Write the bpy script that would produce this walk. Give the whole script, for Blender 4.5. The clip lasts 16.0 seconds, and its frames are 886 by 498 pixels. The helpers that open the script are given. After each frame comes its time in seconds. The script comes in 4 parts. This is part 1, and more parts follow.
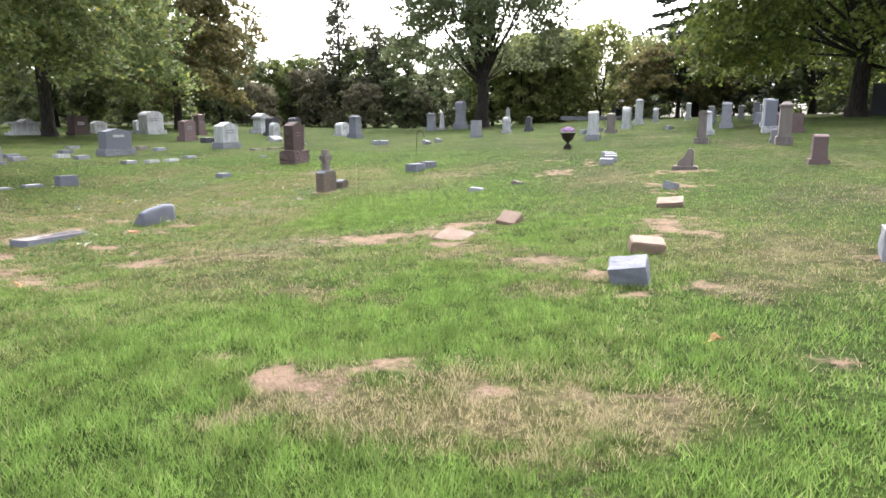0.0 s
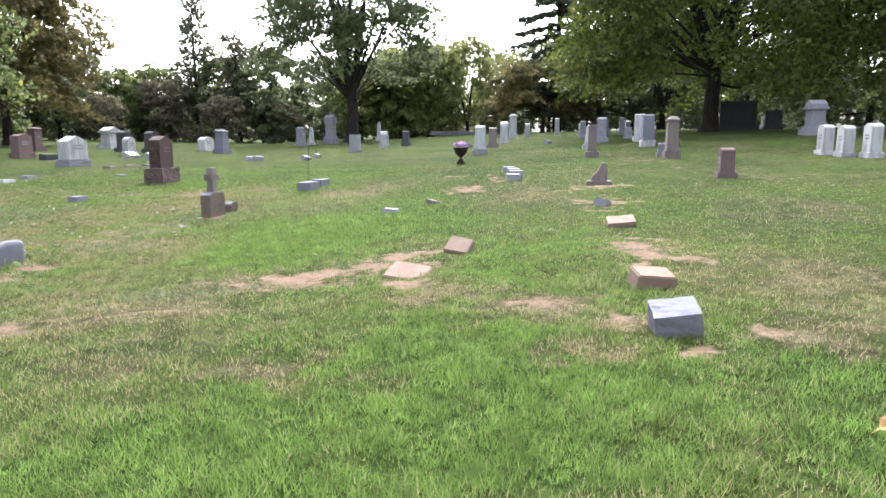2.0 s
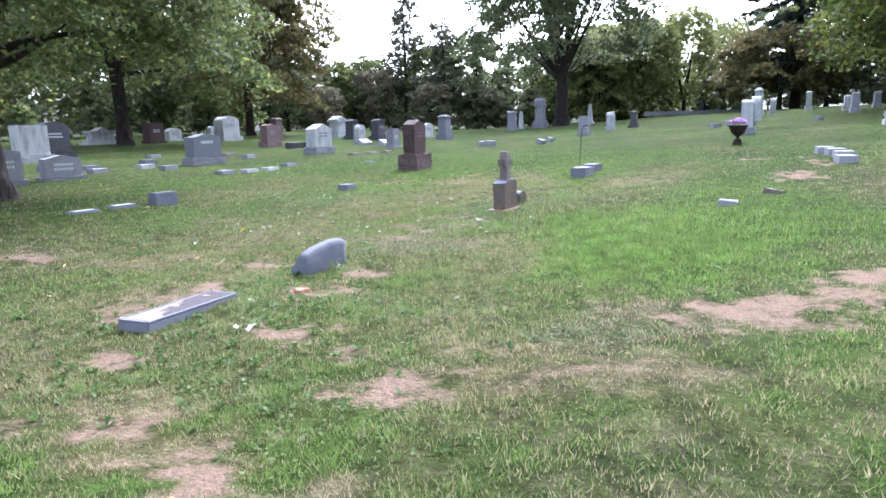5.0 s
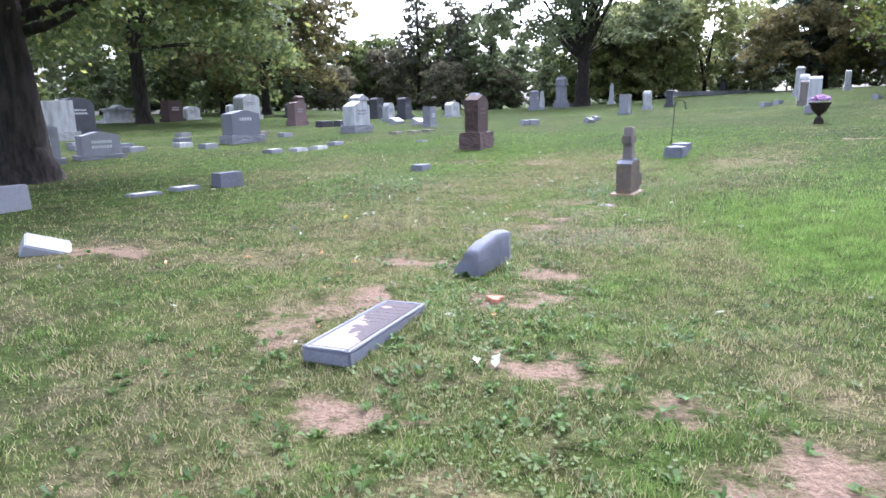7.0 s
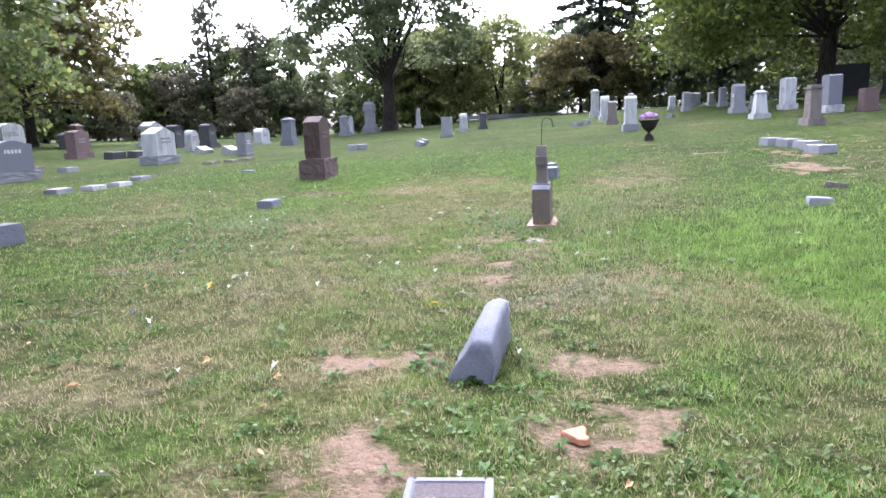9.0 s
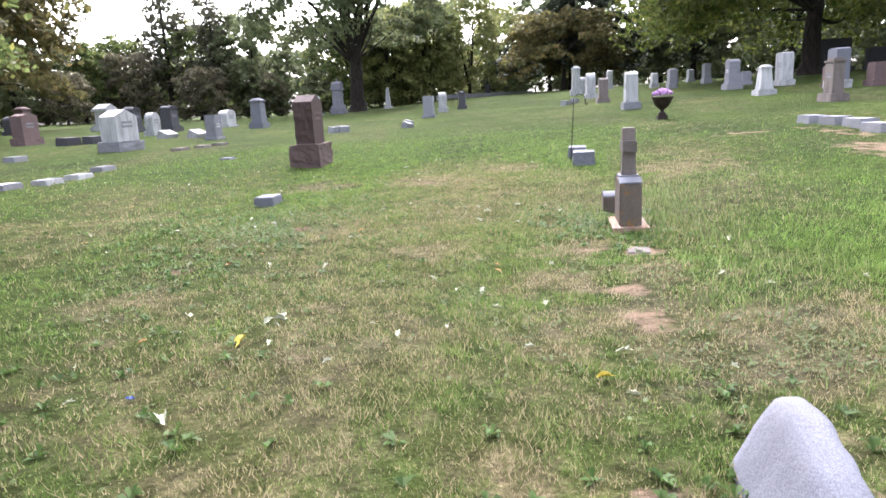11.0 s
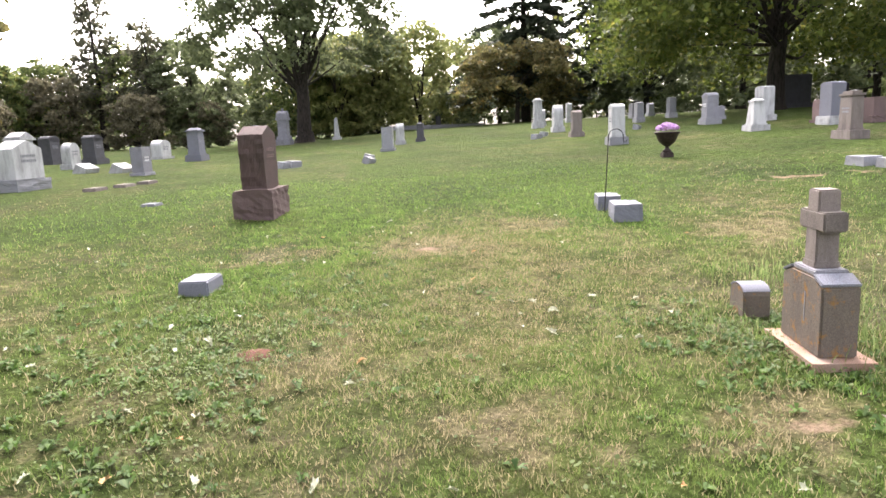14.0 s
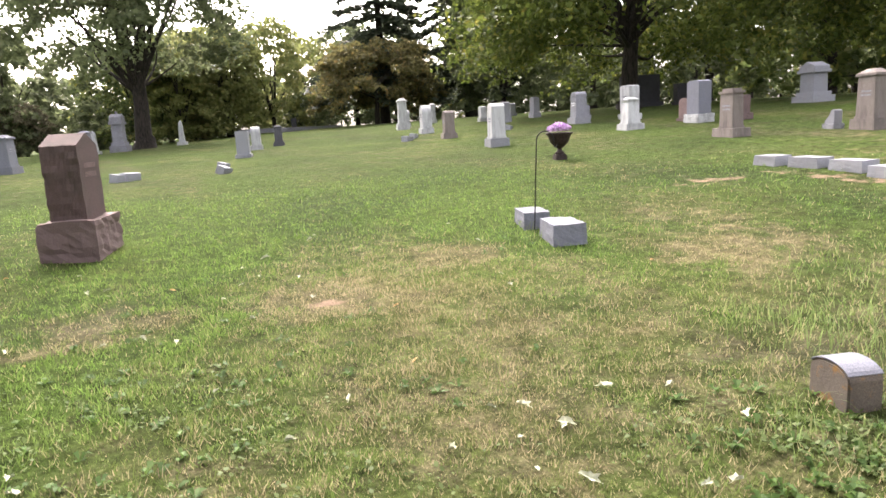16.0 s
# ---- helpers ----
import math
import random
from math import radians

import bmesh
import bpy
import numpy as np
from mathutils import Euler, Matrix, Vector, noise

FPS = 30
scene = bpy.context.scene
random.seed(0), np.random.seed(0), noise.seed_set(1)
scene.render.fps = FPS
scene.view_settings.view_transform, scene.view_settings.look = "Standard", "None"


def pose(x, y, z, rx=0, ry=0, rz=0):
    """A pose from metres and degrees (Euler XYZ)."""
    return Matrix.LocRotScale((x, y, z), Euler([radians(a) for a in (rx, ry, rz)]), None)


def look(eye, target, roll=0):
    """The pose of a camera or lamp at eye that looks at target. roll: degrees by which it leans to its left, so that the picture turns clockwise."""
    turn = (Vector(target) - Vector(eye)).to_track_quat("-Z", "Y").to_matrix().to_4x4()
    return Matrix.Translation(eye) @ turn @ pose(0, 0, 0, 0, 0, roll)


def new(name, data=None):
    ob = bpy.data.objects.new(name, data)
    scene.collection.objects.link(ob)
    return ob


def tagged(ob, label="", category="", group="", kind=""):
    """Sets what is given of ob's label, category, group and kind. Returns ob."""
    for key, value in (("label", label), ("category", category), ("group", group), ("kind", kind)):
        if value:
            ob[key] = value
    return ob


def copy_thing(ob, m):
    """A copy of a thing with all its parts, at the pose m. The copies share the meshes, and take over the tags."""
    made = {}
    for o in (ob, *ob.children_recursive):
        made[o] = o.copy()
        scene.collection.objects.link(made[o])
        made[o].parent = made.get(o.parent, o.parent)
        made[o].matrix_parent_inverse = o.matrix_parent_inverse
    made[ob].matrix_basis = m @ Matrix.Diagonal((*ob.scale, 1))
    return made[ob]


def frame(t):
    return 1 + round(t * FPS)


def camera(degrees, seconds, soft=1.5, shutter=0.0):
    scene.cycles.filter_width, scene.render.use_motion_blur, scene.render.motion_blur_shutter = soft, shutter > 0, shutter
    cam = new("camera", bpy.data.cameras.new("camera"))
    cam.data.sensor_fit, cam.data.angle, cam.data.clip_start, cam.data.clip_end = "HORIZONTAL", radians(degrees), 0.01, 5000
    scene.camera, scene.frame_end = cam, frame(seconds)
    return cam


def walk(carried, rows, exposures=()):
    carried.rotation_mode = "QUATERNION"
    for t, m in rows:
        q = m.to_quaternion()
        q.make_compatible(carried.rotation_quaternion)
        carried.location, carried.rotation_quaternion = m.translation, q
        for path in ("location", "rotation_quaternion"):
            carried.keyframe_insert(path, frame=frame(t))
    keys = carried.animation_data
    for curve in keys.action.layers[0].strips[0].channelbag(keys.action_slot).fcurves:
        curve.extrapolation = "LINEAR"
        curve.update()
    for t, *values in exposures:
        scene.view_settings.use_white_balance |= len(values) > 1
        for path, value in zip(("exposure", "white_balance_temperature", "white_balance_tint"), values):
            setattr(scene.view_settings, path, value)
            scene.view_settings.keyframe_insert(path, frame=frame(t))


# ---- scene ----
cam = camera(67.8, 16.0, 1.6)

EXPOSURE = 1.15

# the walk: seconds, eye, target, roll
PATH = [
    (0, (1.096, -0.084, 1.711), (1.08, 1.881, 1.336), -0.2),
    (0.5, (0.842, 0.329, 1.681), (0.997, 2.29, 1.317), 1.1),
    (1, (0.619, 0.731, 1.68), (0.89, 2.688, 1.37), -0.4),
    (1.5, (0.388, 1.193, 1.695), (0.713, 3.141, 1.383), -0.6),
    (2, (0.123, 1.637, 1.684), (0.509, 3.571, 1.351), -0.2),
    (2.5, (-0.085, 2.039, 1.656), (0.272, 3.974, 1.3), -0.4),
    (3, (-0.375, 2.542, 1.628), (-0.197, 4.493, 1.225), -0.5),
    (3.5, (-0.751, 2.948, 1.635), (-0.74, 4.895, 1.181), -1.9),
    (4, (-1.164, 3.411, 1.611), (-1.321, 5.359, 1.186), -3.0),
    (4.5, (-1.579, 3.746, 1.564), (-1.788, 5.698, 1.18), -1.4),
    (5, (-2.03, 4.179, 1.564), (-2.204, 6.138, 1.197), -1.7),
    (5.2, (-2.213, 4.332, 1.542), (-2.428, 6.288, 1.185), -1.9),
    (7.5, (-4.331, 6.074, 1.457), (-4.494, 8.02, 1.028), -1.7),
    (8, (-4.63, 6.798, 1.457), (-4.729, 8.786, 1.26), -2.7),
    (8.5, (-4.916, 7.311, 1.401), (-4.845, 9.281, 1.062), -2.1),
    (9, (-5.123, 7.811, 1.394), (-4.721, 9.736, 1.028), -2.6),
    (9.2, (-5.168, 7.932, 1.374), (-4.745, 9.853, 1.013), -2.3),
    (11.3, (-5.795, 10.271, 1.455), (-5.263, 12.146, 1.004), -3.2),
    (11.5, (-5.788, 10.504, 1.492), (-5.235, 12.37, 1.03), -3.2),
    (12, (-5.666, 11.049, 1.525), (-5.059, 12.906, 1.101), -2.8),
    (12.5, (-5.638, 11.51, 1.481), (-4.917, 13.336, 1.095), -1.0),
    (13, (-5.645, 12.097, 1.5), (-4.886, 13.915, 1.158), -1.6),
    (13.5, (-5.607, 12.696, 1.56), (-4.98, 14.57, 1.253), -2.8),
    (14, (-5.636, 13.222, 1.528), (-4.964, 15.074, 1.181), -2.5),
    (14.5, (-5.489, 13.775, 1.508), (-4.629, 15.533, 1.098), -3.2),
    (15, (-5.375, 14.311, 1.569), (-4.393, 16.005, 1.16), -1.9),
    (15.5, (-5.353, 14.876, 1.587), (-4.272, 16.507, 1.17), -1.2),
    (16, (-5.216, 15.444, 1.598), (-4.17, 17.109, 1.234), -3.3),
]
WALK = [(t, look(eye, target, roll)) for t, eye, target, roll in PATH]
walk(cam, WALK, [(0.0, EXPOSURE, 6350, 12), (2.0, EXPOSURE, 6100, 14), (5.0, EXPOSURE, 5400, 17), (8.5, EXPOSURE + 0.05, 5600, 20), (11.5, EXPOSURE + 0.12, 6200, 18), (16.0, EXPOSURE + 0.24, 6900, 17)])

# ---- sky and light ----
world = bpy.data.worlds.new("overcast_sky")
scene.world = world
world.use_nodes = True
wn = world.node_tree.nodes
wl = world.node_tree.links
wn.clear()
sky = wn.new("ShaderNodeTexSky")
sky.sky_type = "NISHITA"
sky.sun_disc = False
sky.sun_elevation = radians(48)
sky.sun_rotation = radians(15)
sky.air_density, sky.dust_density, sky.ozone_density = 1.0, 6.0, 1.0
soft_sky = wn.new("ShaderNodeHueSaturation")
soft_sky.inputs["Saturation"].default_value = 0.3
soft_sky.inputs["Value"].default_value = 2.6
bg = wn.new("ShaderNodeBackground")
bg.inputs["Strength"].default_value = 0.14
wo = wn.new("ShaderNodeOutputWorld")
wl.new(sky.outputs[0], soft_sky.inputs["Color"])
wl.new(soft_sky.outputs[0], bg.inputs[0])
wl.new(bg.outputs[0], wo.inputs[0])

sun_data = bpy.data.lights.new("sun", "SUN")
sun_data.energy, sun_data.angle, sun_data.color = 0.8, radians(25), (1.0, 0.96, 0.9)
sun = new("sun", sun_data)
sun.matrix_world = look((9, 34, 42), (0, 0, 0))


# ---- materials ----
def mat_base(name, rough=0.9):
    m = bpy.data.materials.new(name)
    m.use_nodes = True
    n, l = m.node_tree.nodes, m.node_tree.links
    b = n["Principled BSDF"]
    b.inputs["Roughness"].default_value = rough
    b.inputs["Specular IOR Level"].default_value = 0.25
    return m, n, l, b


def noise_node(n, l, scale, detail=5.0, coord="Object", rough=0.6):
    tc = n.new("ShaderNodeTexCoord")
    t = n.new("ShaderNodeTexNoise")
    t.inputs["Scale"].default_value = scale
    t.inputs["Detail"].default_value = detail
    t.inputs["Roughness"].default_value = rough
    l.new(tc.outputs[coord], t.inputs["Vector"])
    return t


def ramp_node(n, l, src, stops):
    r = n.new("ShaderNodeValToRGB")
    e = r.color_ramp.elements
    while len(e) < len(stops):
        e.new(0.5)
    for el, (p, c) in zip(e, stops):
        el.position = p
        el.color = (*c, 1) if len(c) == 3 else c
    l.new(src, r.inputs[0])
    return r


def mix_node(n, l, a, b, fac, blend="MIX"):
    m = n.new("ShaderNodeMix")
    m.data_type, m.blend_type = "RGBA", blend
    for sock, v in ((m.inputs[0], fac), (m.inputs[6], a), (m.inputs[7], b)):
        if isinstance(v, (int, float)):
            sock.default_value = v
        elif isinstance(v, tuple):
            sock.default_value = (*v, 1)
        else:
            l.new(v, sock)
    return m.outputs[2]


def bump_node(n, l, b, src, strength, dist):
    u = n.new("ShaderNodeBump")
    u.inputs["Strength"].default_value = strength
    u.inputs["Distance"].default_value = dist
    l.new(src, u.inputs["Height"])
    l.new(u.outputs[0], b.inputs["Normal"])


def math_node(n, l, op, a, b, c=None, clamp=False):
    m = n.new("ShaderNodeMath")
    m.operation, m.use_clamp = op, clamp
    for s, v in zip(m.inputs, (a, b, c)):
        if v is None:
            continue
        if isinstance(v, (int, float)):
            s.default_value = v
        else:
            l.new(v, s)
    return m.outputs[0]


def g3(c, k):
    return tuple(v * k for v in c)


def stone_mat(name, col, speck=0.25, stain=(0.12, 0.11, 0.09), stain_amt=0.5, lichen=None, rough=0.85, streak=False):
    m, n, l, b = mat_base(name, rough)
    fine = noise_node(n, l, 170, 2)
    grain = ramp_node(n, l, fine.outputs[0], [(0.35, g3(col, 1 - speck)), (0.5, col), (0.66, g3(col, 1 + speck))])
    big = noise_node(n, l, 3.2, 7)
    if streak:
        mp = n.new("ShaderNodeMapping")
        mp.inputs["Scale"].default_value = (1.5, 1.5, 0.4)
        l.new(big.inputs[0].links[0].from_socket, mp.inputs[0])
        l.new(mp.outputs[0], big.inputs[0])
    mask = ramp_node(n, l, big.outputs[0], [(0.46, (0, 0, 0)), (0.72, (stain_amt,) * 3)])
    c = mix_node(n, l, grain.outputs[0], stain, mask.outputs[0])
    if lichen:
        ln = noise_node(n, l, 9, 8, rough=0.7)
        lm = ramp_node(n, l, ln.outputs[0], [(0.53, (0, 0, 0)), (0.63, (0.8,) * 3)])
        c = mix_node(n, l, c, lichen, lm.outputs[0])
    oi = n.new("ShaderNodeObjectInfo")
    vary = n.new("ShaderNodeMapRange")
    vary.inputs["To Min"].default_value, vary.inputs["To Max"].default_value = 0.86, 1.12
    l.new(oi.outputs["Random"], vary.inputs["Value"])
    c = mix_node(n, l, c, vary.outputs[0], 1.0, "MULTIPLY")
    l.new(c, b.inputs["Base Color"])
    rel = noise_node(n, l, 45, 8)
    bump_node(n, l, b, rel.outputs[0], 0.45, 0.010)
    return m


M = {
    "white": stone_mat("white_marble", (0.43, 0.435, 0.445), 0.14, (0.17, 0.17, 0.165), 0.75, streak=True),
    "pale": stone_mat("pale_granite", (0.25, 0.254, 0.28), 0.28, (0.25, 0.24, 0.24), 0.5),
    "grey": stone_mat("grey_granite", (0.24, 0.24, 0.27), 0.3, (0.13, 0.13, 0.13), 0.5),
    "dark": stone_mat("dark_granite", (0.075, 0.075, 0.085), 0.35, (0.04, 0.04, 0.04), 0.5),
    "brown": stone_mat("red_brown_granite", (0.088, 0.06, 0.057), 0.4, (0.055, 0.045, 0.04), 0.7),
    "rose": stone_mat("rose_granite", (0.16, 0.112, 0.11), 0.35, (0.10, 0.075, 0.07), 0.6),
    "pink": stone_mat("pink_sandstone", (0.19, 0.132, 0.10), 0.2, (0.30, 0.24, 0.2), 0.5),
    "tan": stone_mat("tan_sandstone", (0.185, 0.158, 0.146), 0.25, (0.085, 0.075, 0.07), 0.8, streak=True),
    "weathered": stone_mat("weathered_limestone", (0.128, 0.106, 0.09), 0.25, (0.075, 0.066, 0.058), 0.8, (0.25, 0.125, 0.035), streak=True),
    "slate": stone_mat("blue_grey_granite", (0.160, 0.166, 0.198), 0.3, (0.15, 0.15, 0.17), 0.6),
    "faint": stone_mat("worn_letters", (0.10, 0.085, 0.088), 0.25, (0.07, 0.06, 0.06), 0.5),
    "plinth": stone_mat("pink_concrete", (0.26, 0.165, 0.12), 0.25, (0.30, 0.27, 0.25), 0.6),
    "letters": stone_mat("carved_letters", (0.58, 0.58, 0.60), 0.1, (0.4, 0.4, 0.4), 0.3),
}


def leaf_mat(name, dark, light, warm=None, warm_at=0.86):
    m, n, l, b = mat_base(name, 0.55)
    geo = n.new("ShaderNodeNewGeometry")
    stops = [(0.0, dark), (0.75, light)]
    if warm:
        stops += [(warm_at, light), (1.0, warm)]
    r = ramp_node(n, l, geo.outputs["Random Per Island"], stops)
    big = noise_node(n, l, 0.35, 3)
    k = ramp_node(n, l, big.outputs[0], [(0.3, (0.72,) * 3), (0.7, (1.25,) * 3)])
    c = mix_node(n, l, r.outputs[0], k.outputs[0], 1.0, "MULTIPLY")
    l.new(c, b.inputs["Base Color"])
    tr = n.new("ShaderNodeBsdfTranslucent")
    l.new(c, tr.inputs["Color"])
    mx = n.new("ShaderNodeMixShader")
    mx.inputs[0].default_value = 0.52
    l.new(b.outputs[0], mx.inputs[1])
    l.new(tr.outputs[0], mx.inputs[2])
    l.new(mx.outputs[0], n["Material Output"].inputs[0])
    return m


LEAF = {
    "maple": leaf_mat("maple_leaves", (0.055, 0.082, 0.027), (0.15, 0.185, 0.064), (0.27, 0.25, 0.07), 0.86),
    "oak": leaf_mat("oak_leaves", (0.042, 0.066, 0.013), (0.125, 0.155, 0.032), (0.21, 0.20, 0.045), 0.86),
    "deep": leaf_mat("deep_green_leaves", (0.075, 0.098, 0.046), (0.165, 0.192, 0.095)),
    "fresh": leaf_mat("fresh_green_leaves", (0.15, 0.18, 0.06), (0.27, 0.29, 0.11), (0.30, 0.28, 0.10)),
    "autumn": leaf_mat("turning_leaves", (0.085, 0.085, 0.034), (0.175, 0.155, 0.062), (0.24, 0.17, 0.06)),
    "rust": leaf_mat("rusty_foliage", (0.085, 0.082, 0.05), (0.17, 0.155, 0.098)),
    "spruce": leaf_mat("spruce_needles", (0.028, 0.038, 0.025), (0.072, 0.088, 0.054)),
    "pine": leaf_mat("pine_needles", (0.05, 0.056, 0.036), (0.12, 0.12, 0.075)),
    "clover": leaf_mat("clover_leaves", (0.078, 0.115, 0.036), (0.14, 0.185, 0.065)),
    "blade": leaf_mat("long_blades", (0.10, 0.15, 0.045), (0.19, 0.25, 0.09), (0.32, 0.30, 0.15), 0.85),
    "weed": leaf_mat("weed_leaves", (0.036, 0.08, 0.014), (0.08, 0.145, 0.03)),
}


def bark_mat():
    m, n, l, b = mat_base("bark", 0.95)
    t = noise_node(n, l, 9, 8)
    mp = n.new("ShaderNodeMapping")
    mp.inputs["Scale"].default_value = (1, 1, 0.22)
    l.new(t.inputs[0].links[0].from_socket, mp.inputs[0])
    l.new(mp.outputs[0], t.inputs[0])
    r = ramp_node(n, l, t.outputs[0], [(0.35, (0.012, 0.010, 0.009)), (0.65, (0.045, 0.037, 0.031))])
    l.new(r.outputs[0], b.inputs["Base Color"])
    bump_node(n, l, b, t.outputs[0], 0.9, 0.05)
    return m


BARK = bark_mat()


def plain_mat(name, col, rough=0.6, metal=0.0, vary=0.25, scale=20):
    m, n, l, b = mat_base(name, rough)
    b.inputs["Metallic"].default_value = metal
    t = noise_node(n, l, scale, 6)
    r = ramp_node(n, l, t.outputs[0], [(0.35, g3(col, 1 - vary)), (0.65, g3(col, 1 + vary))])
    l.new(r.outputs[0], b.inputs["Base Color"])
    bump_node(n, l, b, t.outputs[0], 0.3, 0.004)
    return m




def panel_mat():
    """A dark face from which the skin has come off in large pale flakes."""
    m, n, l, b = mat_base("dark_weathered_panel", 0.8)
    big = noise_node(n, l, 4.5, 9, "Object", 0.55)
    tc = n.new("ShaderNodeTexCoord")
    sep = n.new("ShaderNodeSeparateXYZ")
    l.new(tc.outputs["Object"], sep.inputs[0])
    e = math_node(n, l, "MULTIPLY_ADD", sep.outputs[0], -0.55, big.outputs[0])
    e = math_node(n, l, "MULTIPLY_ADD", sep.outputs[1], 1.1, e)
    flake = ramp_node(n, l, e, [(0.51, (0, 0, 0)), (0.53, (1, 1, 1))])
    fine = noise_node(n, l, 60, 6)
    dark = ramp_node(n, l, fine.outputs[0], [(0.35, (0.045, 0.036, 0.040)), (0.65, (0.085, 0.07, 0.075))])
    pale = ramp_node(n, l, fine.outputs[0], [(0.35, (0.19, 0.15, 0.13)), (0.65, (0.27, 0.22, 0.195))])
    c = mix_node(n, l, dark.outputs[0], pale.outputs[0], flake.outputs[0])
    l.new(c, b.inputs["Base Color"])
    h = math_node(n, l, "MULTIPLY_ADD", flake.outputs[0], -0.6, fine.outputs[0])
    bump_node(n, l, b, h, 0.5, 0.006)
    return m


M["iron"] = plain_mat("rusty_cast_iron", (0.035, 0.024, 0.022), 0.6, 0.3, 0.5)
M["rod"] = plain_mat("black_steel_rod", (0.02, 0.02, 0.02), 0.5, 0.5)
M["petal"] = plain_mat("lilac_petals", (0.62, 0.42, 0.66), 0.7, 0, 0.4, 30)
M["dead_leaf"] = plain_mat("tan_dead_leaf", (0.50, 0.30, 0.15), 0.7, 0, 0.35, 60)
M["pale_leaf"] = plain_mat("pale_leaf", (0.42, 0.43, 0.32), 0.6, 0, 0.25, 60)
M["yellow_leaf"] = plain_mat("yellow_leaf", (0.42, 0.34, 0.05), 0.6, 0, 0.25, 60)
M["blue"] = plain_mat("blue_plastic", (0.06, 0.10, 0.32), 0.4, 0, 0.2, 30)
M["clay"] = plain_mat("orange_clay", (0.42, 0.19, 0.12), 0.9, 0, 0.25, 25)
M["soil"] = plain_mat("red_soil", (0.085, 0.036, 0.024), 1.0, 0, 0.4, 30)


def turf_nodes(n, l):
    """Colour of the turf from place: lush, tired and straw, with bare places told by the mesh."""
    co = "Object"
    n1 = noise_node(n, l, 0.33, 4, co)
    n2 = noise_node(n, l, 1.7, 6, co)
    n3 = noise_node(n, l, 9.0, 5, co)
    dry = n.new("ShaderNodeAttribute")
    dry.attribute_name = "dry"
    bare = n.new("ShaderNodeAttribute")
    bare.attribute_name = "bare"
    return n1, n2, n3, dry, bare


LUSH, LUSH2 = (0.066, 0.114, 0.023), (0.128, 0.192, 0.050)
TIRED, STRAW, EARTH = (0.105, 0.116, 0.042), (0.31, 0.26, 0.16), (0.255, 0.178, 0.130)


def ground_mat():
    m, n, l, b = mat_base("turf", 1.0)
    n1, n2, n3, dry, bare = turf_nodes(n, l)
    green = mix_node(n, l, g3(LUSH, 0.42), g3(LUSH2, 0.52), ramp_node(n, l, n3.outputs[0], [(0.35, (0, 0, 0)), (0.65, (1, 1, 1))]).outputs[0])
    w = math_node(n, l, "MULTIPLY_ADD", n2.outputs[0], 2.1, -1.1)
    w = math_node(n, l, "ADD", w, dry.outputs["Fac"], clamp=True)
    c = mix_node(n, l, green, g3(TIRED, 0.58), w)
    straw_n = noise_node(n, l, 3.1, 9, "Object", 0.75)
    s = math_node(n, l, "MULTIPLY_ADD", straw_n.outputs[0], 3.6, -2.1)
    s = math_node(n, l, "MULTIPLY_ADD", dry.outputs["Fac"], 0.75, s, clamp=True)
    c = mix_node(n, l, c, g3(STRAW, 0.56), s)
    streak = ramp_node(n, l, n1.outputs[0], [(0.32, (0.70, 0.72, 0.78)), (0.68, (1.24, 1.2, 1.1))])
    c = mix_node(n, l, c, streak.outputs[0], 1.0, "MULTIPLY")
    sp = ramp_node(n, l, noise_node(n, l, 38, 4).outputs[0], [(0.32, (0.58,) * 3), (0.62, (1.2,) * 3)])
    c = mix_node(n, l, c, sp.outputs[0], 1.0, "MULTIPLY")
    tuft = ramp_node(n, l, noise_node(n, l, 5.5, 8, "Object", 0.72).outputs[0], [(0.36, (0.55,) * 3), (0.62, (1.3,) * 3)])
    c = mix_node(n, l, c, tuft.outputs[0], 1.0, "MULTIPLY")
    e = math_node(n, l, "MULTIPLY_ADD", straw_n.outputs[0], 6.0, -3.9)
    e = math_node(n, l, "MULTIPLY_ADD", bare.outputs["Fac"], 1.75, e, clamp=True)
    fine = noise_node(n, l, 42, 8, "Object", 0.7)
    earth = ramp_node(n, l, fine.outputs[0], [(0.30, g3(EARTH, 0.35)), (0.42, g3(EARTH, 0.85)), (0.6, EARTH), (0.75, g3(EARTH, 1.15))])
    c = mix_node(n, l, c, earth.outputs[0], e)
    l.new(c, b.inputs["Base Color"])
    b.inputs["Specular IOR Level"].default_value = 0.05
    bump_node(n, l, b, noise_node(n, l, 28, 6).outputs[0], 1.0, 0.07)
    return m


